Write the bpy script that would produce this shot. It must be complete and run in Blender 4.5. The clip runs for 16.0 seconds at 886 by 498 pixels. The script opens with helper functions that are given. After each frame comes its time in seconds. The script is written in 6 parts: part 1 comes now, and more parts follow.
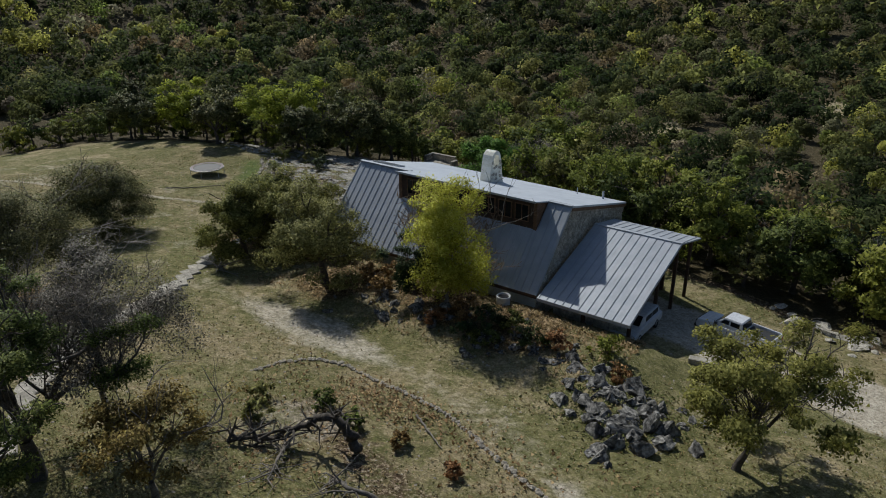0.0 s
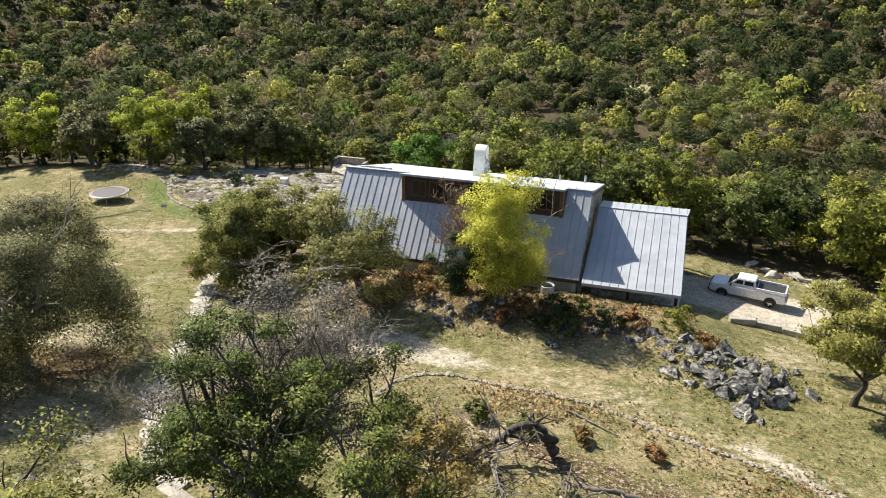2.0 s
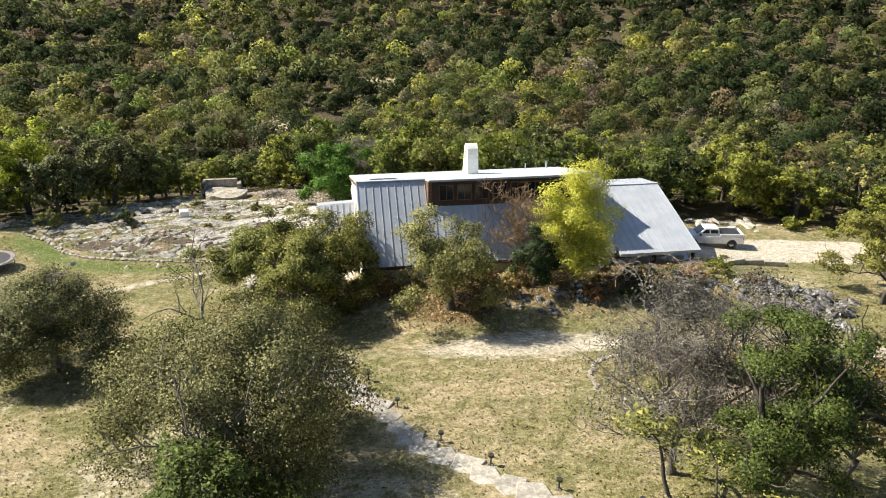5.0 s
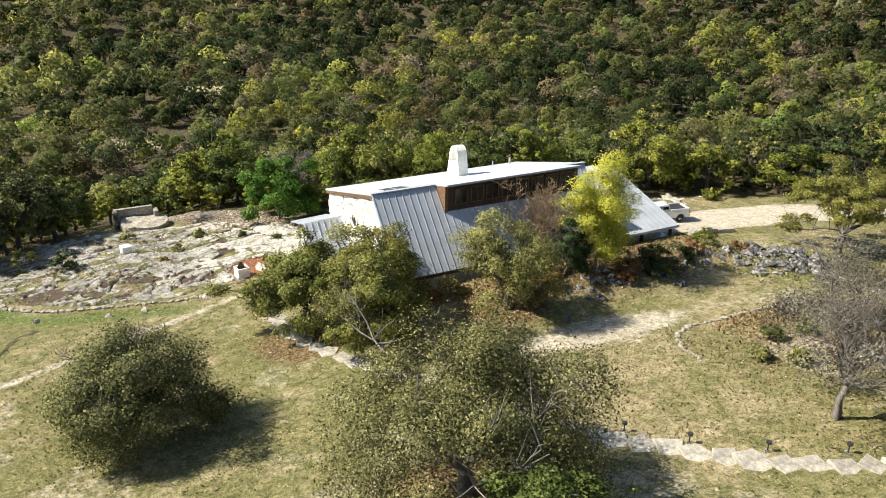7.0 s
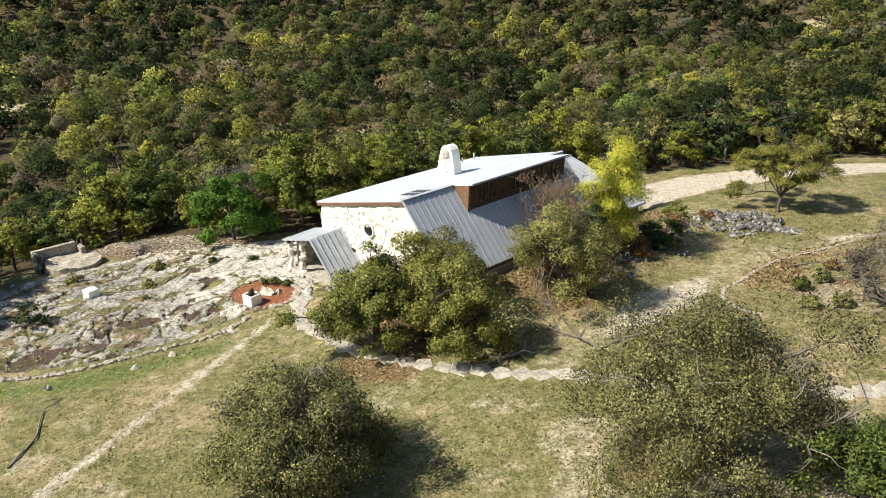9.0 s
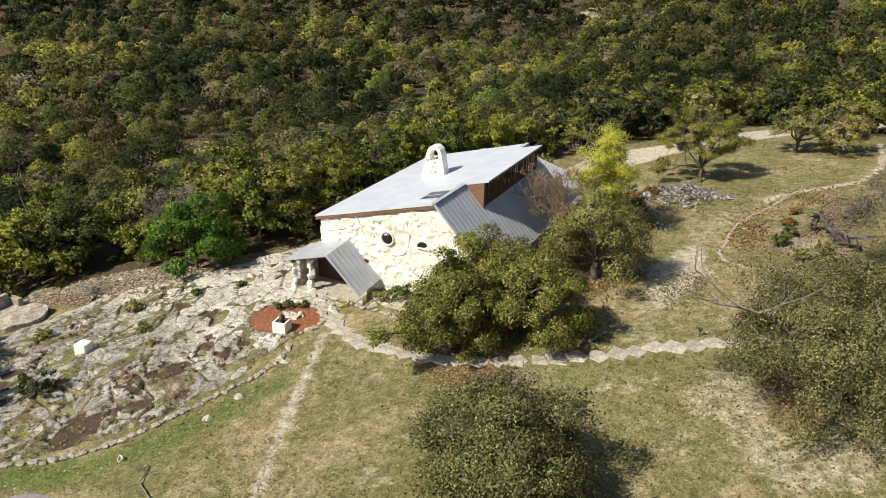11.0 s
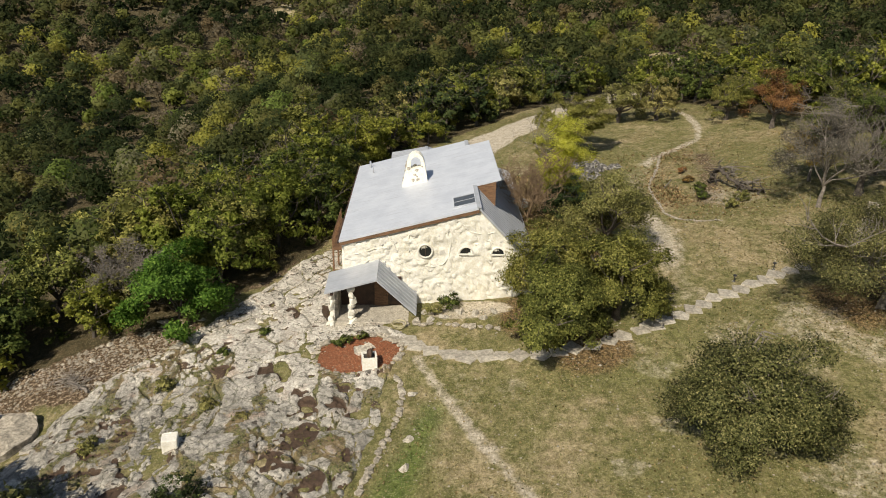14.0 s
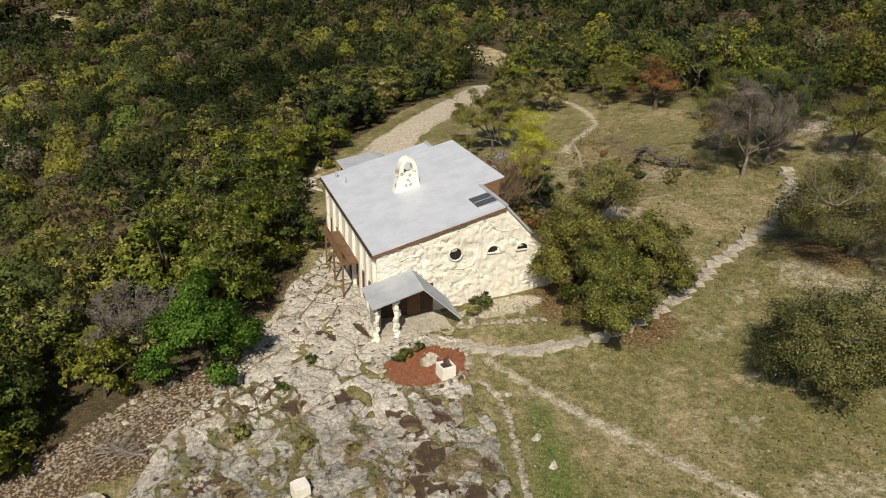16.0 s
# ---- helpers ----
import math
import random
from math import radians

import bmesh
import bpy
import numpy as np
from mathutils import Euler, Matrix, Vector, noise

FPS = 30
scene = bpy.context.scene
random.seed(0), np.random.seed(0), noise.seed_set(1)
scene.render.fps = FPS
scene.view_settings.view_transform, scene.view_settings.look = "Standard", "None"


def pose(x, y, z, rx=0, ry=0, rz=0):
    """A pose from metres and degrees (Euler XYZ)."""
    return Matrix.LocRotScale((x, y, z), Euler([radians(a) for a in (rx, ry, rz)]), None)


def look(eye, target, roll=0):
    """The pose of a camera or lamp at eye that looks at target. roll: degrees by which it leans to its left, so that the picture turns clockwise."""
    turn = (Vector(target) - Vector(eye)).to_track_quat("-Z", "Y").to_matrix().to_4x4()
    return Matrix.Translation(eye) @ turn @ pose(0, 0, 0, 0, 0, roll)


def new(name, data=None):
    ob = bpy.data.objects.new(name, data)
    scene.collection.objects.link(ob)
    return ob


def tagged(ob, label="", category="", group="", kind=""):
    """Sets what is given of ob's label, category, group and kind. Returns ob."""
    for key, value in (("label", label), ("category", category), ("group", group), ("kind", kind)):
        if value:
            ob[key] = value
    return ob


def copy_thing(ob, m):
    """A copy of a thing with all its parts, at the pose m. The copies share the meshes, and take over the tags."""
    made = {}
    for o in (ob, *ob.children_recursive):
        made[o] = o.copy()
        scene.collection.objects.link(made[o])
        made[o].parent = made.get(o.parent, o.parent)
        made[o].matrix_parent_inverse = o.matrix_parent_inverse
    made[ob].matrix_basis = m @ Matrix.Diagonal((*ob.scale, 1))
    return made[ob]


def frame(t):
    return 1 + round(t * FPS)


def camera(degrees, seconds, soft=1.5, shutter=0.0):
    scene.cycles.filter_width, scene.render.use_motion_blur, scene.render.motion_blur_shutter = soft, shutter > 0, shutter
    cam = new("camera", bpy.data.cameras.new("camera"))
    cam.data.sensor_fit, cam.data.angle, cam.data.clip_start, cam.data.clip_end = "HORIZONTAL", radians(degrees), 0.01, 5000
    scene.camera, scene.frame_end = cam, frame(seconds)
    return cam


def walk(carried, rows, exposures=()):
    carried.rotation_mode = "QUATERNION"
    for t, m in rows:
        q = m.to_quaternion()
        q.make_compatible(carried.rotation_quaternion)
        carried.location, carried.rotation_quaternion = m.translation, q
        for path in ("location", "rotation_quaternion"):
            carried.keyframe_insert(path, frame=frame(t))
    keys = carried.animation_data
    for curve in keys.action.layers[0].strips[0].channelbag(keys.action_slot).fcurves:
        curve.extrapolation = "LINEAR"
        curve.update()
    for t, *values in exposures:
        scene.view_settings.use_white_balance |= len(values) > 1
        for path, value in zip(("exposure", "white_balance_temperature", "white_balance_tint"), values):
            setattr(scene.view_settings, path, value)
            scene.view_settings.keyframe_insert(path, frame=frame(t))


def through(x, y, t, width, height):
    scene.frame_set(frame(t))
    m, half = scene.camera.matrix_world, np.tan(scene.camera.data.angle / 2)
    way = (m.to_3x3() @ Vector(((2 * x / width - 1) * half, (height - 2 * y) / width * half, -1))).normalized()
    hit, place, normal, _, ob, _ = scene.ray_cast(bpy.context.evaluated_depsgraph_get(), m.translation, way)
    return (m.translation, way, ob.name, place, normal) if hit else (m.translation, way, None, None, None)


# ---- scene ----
HX, HY = 40.17, -45.49
cam = camera(61.1, 16.0, 0.95)
METRES, EYE, TILT, LEAN, TURN = 145.0, 26.2, -23.3, 0.0, 35.2
ROWS = [
    (0.0, 0.0, 0.0, 0.0, 0.0, -0.0, -0.0),
    (0.5, -0.0307, 0.0046, 0.0004, -4.29, -0.05, 1.75),
    (1.0, -0.0609, 0.0122, 0.001, -8.76, -0.24, 3.57),
    (1.5, -0.0894, 0.0187, 0.0028, -12.89, -0.57, 5.23),
    (2.0, -0.1196, 0.0246, 0.0071, -16.77, -1.0, 6.73),
    (2.5, -0.1497, 0.0328, 0.0123, -20.97, -1.61, 8.38),
    (3.0, -0.1792, 0.0463, 0.0175, -25.52, -2.35, 10.0),
    (3.5, -0.2056, 0.0614, 0.0237, -29.97, -3.21, 11.62),
    (4.0, -0.2314, 0.0771, 0.0313, -34.17, -4.16, 13.0),
    (6.5, -0.3379, 0.1806, 0.0768, -56.65, -10.59, 18.85),
    (7.0, -0.3517, 0.2058, 0.0882, -61.25, -12.12, 19.7),
    (7.5, -0.3643, 0.2322, 0.0997, -66.06, -13.8, 20.45),
    (8.0, -0.3757, 0.2607, 0.1115, -70.87, -15.54, 21.08),
    (8.5, -0.3836, 0.2895, 0.1232, -75.66, -17.33, 21.54),
    (9.0, -0.3894, 0.3184, 0.135, -80.47, -19.15, 21.85),
    (11.5, -0.3822, 0.4619, 0.1944, -104.69, -28.31, 21.38),
    (12.0, -0.3742, 0.4889, 0.2067, -109.3, -30.03, 20.92),
    (12.5, -0.3629, 0.5172, 0.2194, -114.46, -31.92, 20.2),
    (13.0, -0.3491, 0.5427, 0.2309, -119.34, -33.65, 19.41),
    (13.5, -0.3335, 0.5667, 0.2416, -123.96, -35.24, 18.52),
    (14.0, -0.316, 0.59, 0.2521, -128.57, -36.72, 17.46),
    (14.5, -0.2979, 0.6119, 0.2615, -133.1, -38.09, 16.35),
    (15.0, -0.2765, 0.6335, 0.2708, -137.7, -39.39, 15.08),
    (15.5, -0.2532, 0.6518, 0.2784, -141.68, -40.4, 13.91),
    (16.0, -0.2281, 0.6686, 0.2862, -146.22, -41.49, 12.46),
]
EXPOSURES = [(0.0, -0.68, 5900, 8), (0.5, 0.42, 6200, 9), (1.0, 0.68, 6400, 10), (2.0, 0.8, 6500, 10), (4.0, 0.85, 6550, 10), (7.0, 0.77, 6550, 8), (9.0, 0.60, 6580, 9), (12.5, 0.10, 6850, 10), (16.0, -0.14, 7020, 11)]
walk(cam, [(t, pose(HX, HY, EYE, TILT, LEAN, TURN) @ pose(METRES * x, METRES * y, METRES * z, 90 + pitch, roll, yaw)) for t, x, y, z, yaw, pitch, roll in ROWS], EXPOSURES)

# ---- world and sun ----
SUN_EL, SUN_AZ = radians(44), radians(152)
to_sun = Vector((math.cos(SUN_EL) * math.cos(SUN_AZ), math.cos(SUN_EL) * math.sin(SUN_AZ), math.sin(SUN_EL)))
world = bpy.data.worlds.new("world")
scene.world = world
world.use_nodes = True
wn, wl = world.node_tree.nodes, world.node_tree.links
sky = wn.new("ShaderNodeTexSky")
sky.sky_type, sky.sun_disc = "NISHITA", False
sky.sun_elevation, sky.sun_rotation = SUN_EL, math.pi / 2 - SUN_AZ
wn["Background"].inputs["Strength"].default_value = 0.078
wl.new(sky.outputs["Color"], wn["Background"].inputs["Color"])
sun_data = bpy.data.lights.new("sun", "SUN")
sun_data.energy, sun_data.angle, sun_data.color = 5.0, radians(0.6), (1.0, 0.94, 0.83)
sun = new("sun", sun_data)
sun.matrix_world = look((0, 0, 60), Vector((0, 0, 60)) - to_sun)


# ---- materials ----
def nodes_of(name):
    m = bpy.data.materials.new(name)
    m.use_nodes = True
    t = m.node_tree
    return m, t.nodes, t.links, t.nodes["Principled BSDF"]


def put(links, nodes, sock, v):
    if isinstance(v, bpy.types.NodeSocket):
        links.new(v, sock)
    elif isinstance(v, (tuple, list)):
        sock.default_value = (*v, 1) if len(v) == 3 else v
    else:
        sock.default_value = v


def mix(n, l, f, a, b, mode="MIX"):
    k = n.new("ShaderNodeMix")
    k.data_type, k.blend_type = "RGBA", mode
    put(l, n, k.inputs[0], f), put(l, n, k.inputs[6], a), put(l, n, k.inputs[7], b)
    return k.outputs[2]


def ramp(n, l, v, a, b):
    k = n.new("ShaderNodeMapRange")
    k.interpolation_type = "SMOOTHSTEP"
    put(l, n, k.inputs[0], v)
    k.inputs[1].default_value, k.inputs[2].default_value = a, b
    return k.outputs[0]


def calc(n, l, op, a, b=0.0):
    k = n.new("ShaderNodeMath")
    k.operation = op
    put(l, n, k.inputs[0], a), put(l, n, k.inputs[1], b)
    return k.outputs[0]


def fuzz(n, l, scale, detail=4, rough=0.6, stretch=None, space="Object"):
    c = n.new("ShaderNodeTexCoord").outputs[space]
    if stretch:
        mp = n.new("ShaderNodeMapping")
        mp.inputs["Scale"].default_value = stretch
        l.new(c, mp.inputs[0])
        c = mp.outputs[0]
    k = n.new("ShaderNodeTexNoise")
    k.inputs["Scale"].default_value, k.inputs["Detail"].default_value, k.inputs["Roughness"].default_value = scale, detail, rough
    l.new(c, k.inputs["Vector"])
    return k.outputs["Fac"]


def attr(n, name):
    k = n.new("ShaderNodeAttribute")
    k.attribute_name = name
    return k.outputs["Fac"]


def bump(n, l, b, h, dist=0.05, strength=0.6):
    k = n.new("ShaderNodeBump")
    k.inputs["Strength"].default_value, k.inputs["Distance"].default_value = strength, dist
    l.new(h, k.inputs["Height"])
    l.new(k.outputs[0], b.inputs["Normal"])


def surface(name, a, b, scale=1.0, rough=0.85, metal=0.0, grain=12.0, vary=0.25, relief=0.03, stretch=None):
    """Two colours mixed by a broad noise, a fine grain over it, a little tone by object, and relief."""
    m, n, l, p = nodes_of(name)
    col = mix(n, l, ramp(n, l, fuzz(n, l, scale, 5, 0.6, stretch), 0.3, 0.7), a, b)
    g = fuzz(n, l, grain, 4, 0.7, stretch)
    col = mix(n, l, vary, col, mix(n, l, ramp(n, l, g, 0.3, 0.7), (0.12, 0.12, 0.12), (0.95, 0.95, 0.95)), "OVERLAY")
    rnd = n.new("ShaderNodeObjectInfo").outputs["Random"]
    hsv = n.new("ShaderNodeHueSaturation")
    put(l, n, hsv.inputs["Value"], calc(n, l, "MULTIPLY_ADD", rnd, 0.28))
    hsv.inputs["Value"].links[0].from_node.inputs[2].default_value = 0.86
    l.new(col, hsv.inputs["Color"])
    l.new(hsv.outputs[0], p.inputs["Base Color"])
    p.inputs["Roughness"].default_value, p.inputs["Metallic"].default_value = rough, metal
    bump(n, l, p, g, relief)
    return m


def plain(name, col, rough=0.5, metal=0.0):
    m, n, l, p = nodes_of(name)
    g = fuzz(n, l, 6, 4, 0.6)
    l.new(mix(n, l, ramp(n, l, g, 0.3, 0.7), tuple(c * 0.85 for c in col), tuple(min(1, c * 1.1) for c in col)), p.inputs["Base Color"])
    p.inputs["Roughness"].default_value, p.inputs["Metallic"].default_value = rough, metal
    return m


def foliage(name, a, b, c, through=0.25):
    """Leaves: the tone of a leaf runs from a over b to c; the object's own chance shifts it."""
    m, n, l, p = nodes_of(name)
    tone = attr(n, "tone")
    rnd = n.new("ShaderNodeObjectInfo").outputs["Random"]
    col = mix(n, l, ramp(n, l, tone, 0.0, 0.55), a, b)
    col = mix(n, l, ramp(n, l, tone, 0.5, 1.0), col, c)
    hsv = n.new("ShaderNodeHueSaturation")
    val = calc(n, l, "MULTIPLY_ADD", rnd, 0.3)
    val.node.inputs[2].default_value = 0.85
    hue = calc(n, l, "MULTIPLY_ADD", rnd, -0.03)
    hue.node.inputs[2].default_value = 0.515
    l.new(val, hsv.inputs["Value"]), l.new(hue, hsv.inputs["Hue"]), l.new(col, hsv.inputs["Color"])
    p.inputs["Roughness"].default_value = 0.65
    p.inputs["Specular IOR Level"].default_value = 0.18
    l.new(hsv.outputs[0], p.inputs["Base Color"])
    tr = n.new("ShaderNodeBsdfTranslucent")
    l.new(hsv.outputs[0], tr.inputs["Color"])
    ms = n.new("ShaderNodeMixShader")
    ms.inputs[0].default_value = through
    l.new(p.outputs[0], ms.inputs[1]), l.new(tr.outputs[0], ms.inputs[2])
    l.new(ms.outputs[0], n["Material Output"].inputs["Surface"])
    return m


def ground_material():
    m, n, l, p = nodes_of("yard_ground")
    f0, f1, f2 = fuzz(n, l, 0.13, 4, 0.6), fuzz(n, l, 0.45, 7, 0.68), fuzz(n, l, 1.5, 8, 0.72)
    f3, f4 = fuzz(n, l, 5.0, 5, 0.75), fuzz(n, l, 14.0, 3, 0.7)
    grass = mix(n, l, ramp(n, l, f2, 0.32, 0.68), (0.105, 0.108, 0.036), (0.235, 0.212, 0.092))
    straw = mix(n, l, ramp(n, l, f2, 0.3, 0.7), (0.25, 0.198, 0.10), (0.41, 0.337, 0.205))
    dry = calc(n, l, "ADD", calc(n, l, "MULTIPLY", f0, 0.55), calc(n, l, "ADD", calc(n, l, "MULTIPLY", f1, 0.45), calc(n, l, "MULTIPLY", f2, 0.2)))
    base = mix(n, l, ramp(n, l, dry, 0.565, 0.735), grass, straw)
    lush = mix(n, l, ramp(n, l, f2, 0.3, 0.7), (0.06, 0.10, 0.02), (0.16, 0.19, 0.055))

    def zone(col, name, lo, hi, other, soft=0.5):
        k = calc(n, l, "ADD", attr(n, name), calc(n, l, "MULTIPLY", calc(n, l, "SUBTRACT", f2, 0.5), soft))
        return mix(n, l, ramp(n, l, k, lo, hi), col, other)
    base = zone(base, "lush", 0.35, 0.75, lush)
    litter = mix(n, l, ramp(n, l, f3, 0.35, 0.65), (0.07, 0.05, 0.024), (0.22, 0.145, 0.07))
    base = zone(base, "litter", 0.3, 0.7, litter, 0.7)
    weedy = mix(n, l, ramp(n, l, f3, 0.35, 0.65), (0.10, 0.075, 0.035), (0.25, 0.19, 0.10))
    base = zone(base, "weedy", 0.3, 0.7, weedy, 0.8)
    scree = mix(n, l, ramp(n, l, f3, 0.50, 0.62), (0.085, 0.055, 0.032), (0.36, 0.28, 0.20))
    base = zone(base, "scree", 0.35, 0.6, scree, 0.8)
    dirt = mix(n, l, ramp(n, l, f2, 0.3, 0.7), (0.40, 0.345, 0.26), (0.60, 0.535, 0.43))
    base = zone(base, "dirt", 0.3, 0.7, dirt, 0.6)
    # brown woodland floor, kept dark so that the crowns' shade is in its colour
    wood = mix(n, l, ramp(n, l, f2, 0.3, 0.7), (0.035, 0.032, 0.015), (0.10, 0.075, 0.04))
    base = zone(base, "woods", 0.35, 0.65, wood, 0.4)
    base = zone(base, "glade", 0.35, 0.65, mix(n, l, ramp(n, l, f1, 0.4, 0.6), (0.25, 0.21, 0.10), (0.46, 0.39, 0.26)), 0.5)
    mulch = mix(n, l, ramp(n, l, fuzz(n, l, 16, 3, 0.7), 0.35, 0.65), (0.13, 0.05, 0.025), (0.36, 0.135, 0.07))
    base = zone(base, "mulch", 0.45, 0.55, mulch, 0.15)
    base = mix(n, l, calc(n, l, "MULTIPLY", ramp(n, l, f4, 0.57, 0.65), 0.55), base, (0.48, 0.42, 0.30))
    base = mix(n, l, calc(n, l, "MULTIPLY", ramp(n, l, f4, 0.43, 0.35), 0.65), base, (0.06, 0.058, 0.025))
    base = mix(n, l, 0.42, base, mix(n, l, ramp(n, l, f3, 0.34, 0.66), (0.15, 0.15, 0.15), (0.9, 0.9, 0.9)), "OVERLAY")
    l.new(base, p.inputs["Base Color"])
    p.inputs["Roughness"].default_value = 0.95
    p.inputs["Specular IOR Level"].default_value = 0.1
    bump(n, l, p, calc(n, l, "ADD", f3, f2), 0.10, 0.8)
    return m


def bedrock_material():
    m, n, l, p = nodes_of("limestone_bedrock")
    f1, f2, f3, f4 = fuzz(n, l, 0.6, 8, 0.7), fuzz(n, l, 1.7, 8, 0.75), fuzz(n, l, 5, 5, 0.75), fuzz(n, l, 13, 4, 0.7)
    clean = mix(n, l, ramp(n, l, f1, 0.35, 0.65), (0.42, 0.385, 0.325), (0.64, 0.60, 0.52))
    # the darker rock tones, blended in towards the west
    west_dark = mix(n, l, ramp(n, l, f1, 0.35, 0.65), (0.24, 0.225, 0.19), (0.46, 0.43, 0.37))
    col = mix(n, l, ramp(n, l, calc(n, l, "ADD", attr(n, "west_dark"), calc(n, l, "MULTIPLY", calc(n, l, "SUBTRACT", f2, 0.5), 0.9)), 0.3, 0.7), clean, west_dark)
    col = mix(n, l, calc(n, l, "MULTIPLY", ramp(n, l, f2, 0.56, 0.68), 0.6), col, (0.20, 0.18, 0.14))
    col = mix(n, l, calc(n, l, "MULTIPLY", ramp(n, l, fuzz(n, l, 0.5, 4, 0.6), 0.55, 0.70), 0.5), col, (0.36, 0.24, 0.17))
    turf = mix(n, l, ramp(n, l, fuzz(n, l, 0.5, 4, 0.65), 0.42, 0.58), (0.075, 0.095, 0.022), (0.16, 0.105, 0.05))
    turf = mix(n, l, ramp(n, l, f4, 0.40, 0.62), turf, (0.22, 0.185, 0.10))
    rough = calc(n, l, "ADD", calc(n, l, "MULTIPLY", calc(n, l, "SUBTRACT", f2, 0.5), 0.9), calc(n, l, "MULTIPLY", calc(n, l, "SUBTRACT", f3, 0.5), 0.8))
    col = mix(n, l, ramp(n, l, calc(n, l, "ADD", attr(n, "soil"), rough), 0.42, 0.58), col, turf)
    vo = n.new("ShaderNodeTexVoronoi")
    vo.feature = "DISTANCE_TO_EDGE"
    vo.inputs["Scale"].default_value = 0.55
    warp = n.new("ShaderNodeVectorMath")
    warp.operation = "MULTIPLY_ADD"
    nz = n.new("ShaderNodeTexNoise")
    nz.inputs["Scale"].default_value, nz.inputs["Detail"].default_value = 0.9, 5
    tc = n.new("ShaderNodeTexCoord").outputs["Object"]
    l.new(tc, nz.inputs["Vector"]), l.new(nz.outputs["Color"], warp.inputs[0]), l.new(tc, warp.inputs[2])
    warp.inputs[1].default_value = (2.2, 2.2, 2.2)
    l.new(warp.outputs[0], vo.inputs["Vector"])
    col = mix(n, l, calc(n, l, "MULTIPLY", ramp(n, l, vo.outputs["Distance"], 0.04, 0.0), 0.7), col, (0.06, 0.06, 0.03))
    holes = calc(n, l, "MULTIPLY", ramp(n, l, fuzz(n, l, 2.6, 2, 0.5), 0.60, 0.64), ramp(n, l, fuzz(n, l, 0.35, 2, 0.5), 0.45, 0.55))
    col = mix(n, l, calc(n, l, "MULTIPLY", holes, 0.9), col, (0.05, 0.04, 0.03))
    col = mix(n, l, calc(n, l, "MULTIPLY", ramp(n, l, f4, 0.60, 0.66), 0.6), col, (0.09, 0.08, 0.06))
    wet = ramp(n, l, calc(n, l, "ADD", attr(n, "pool"), calc(n, l, "MULTIPLY", calc(n, l, "SUBTRACT", f2, 0.5), 0.35)), 0.45, 0.55)
    col = mix(n, l, wet, col, (0.075, 0.045, 0.026))
    col = mix(n, l, 0.4, col, mix(n, l, ramp(n, l, f3, 0.36, 0.64), (0.1, 0.1, 0.1), (0.95, 0.95, 0.95)), "OVERLAY")
    l.new(col, p.inputs["Base Color"])
    l.new(calc(n, l, "SUBTRACT", 0.9, calc(n, l, "MULTIPLY", wet, 0.25)), p.inputs["Roughness"])
    bump(n, l, p, calc(n, l, "ADD", f3, f2), 0.10, 0.9)
    return m


def tin_material(name, a, b):
    m, n, l, p = nodes_of(name)
    f1, f2 = fuzz(n, l, 0.6, 6, 0.7), fuzz(n, l, 5, 4, 0.7)
    f3 = fuzz(n, l, 1.2, 4, 0.6, (6, 0.35, 0.35))
    col = mix(n, l, ramp(n, l, f1, 0.3, 0.7), a, b)
    col = mix(n, l, calc(n, l, "MULTIPLY", ramp(n, l, f3, 0.5, 0.8), 0.35), col, (0.22, 0.21, 0.20))
    l.new(col, p.inputs["Base Color"])
    l.new(calc(n, l, "MULTIPLY_ADD", f2, 0.25), p.inputs["Roughness"])
    p.inputs["Roughness"].links[0].from_node.inputs[2].default_value = 0.34
    p.inputs["Metallic"].default_value = 0.1
    p.inputs["Specular IOR Level"].default_value = 0.3
    bump(n, l, p, f2, 0.01, 0.3)
    return m


M_GROUND, M_BEDROCK = ground_material(), bedrock_material()
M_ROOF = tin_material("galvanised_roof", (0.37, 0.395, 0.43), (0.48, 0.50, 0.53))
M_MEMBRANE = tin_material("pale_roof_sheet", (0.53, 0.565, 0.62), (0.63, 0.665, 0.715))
M_STONE = surface("white_limestone", (0.74, 0.715, 0.62), (0.82, 0.80, 0.73), 0.9, 0.9, 0, 9, 0.3, 0.08)
M_MORTAR = surface("cream_mortar", (0.73, 0.70, 0.585), (0.83, 0.81, 0.725), 0.7, 0.95, 0, 7, 0.35, 0.08)
M_ROCK = surface("grey_limestone", (0.045, 0.044, 0.04), (0.27, 0.255, 0.23), 1.5, 0.95, 0, 3.0, 0.8, 0.25)
M_RUBBLE = surface("rubble_stone", (0.24, 0.215, 0.17), (0.44, 0.39, 0.31), 1.6, 0.95, 0, 5, 0.5, 0.1)
# darker rubble; on east gable and carport wall its tone stands in for shade
M_DIMSTONE = surface("dim_rubble", (0.30, 0.275, 0.225), (0.55, 0.505, 0.42), 1.8, 0.95, 0, 5, 0.5, 0.12)
M_FLAG = surface("flagstone", (0.28, 0.255, 0.21), (0.46, 0.42, 0.345), 1.2, 0.9, 0, 8, 0.35, 0.04)
M_WOOD = surface("weathered_wood", (0.10, 0.055, 0.03), (0.22, 0.12, 0.06), 2.0, 0.7, 0, 20, 0.4, 0.01, (1, 1, 8))
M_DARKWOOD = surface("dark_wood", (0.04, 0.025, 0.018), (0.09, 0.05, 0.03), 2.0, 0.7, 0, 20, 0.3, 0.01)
M_BARK = surface("oak_bark", (0.05, 0.042, 0.034), (0.13, 0.11, 0.09), 3.0, 0.95, 0, 16, 0.5, 0.04)
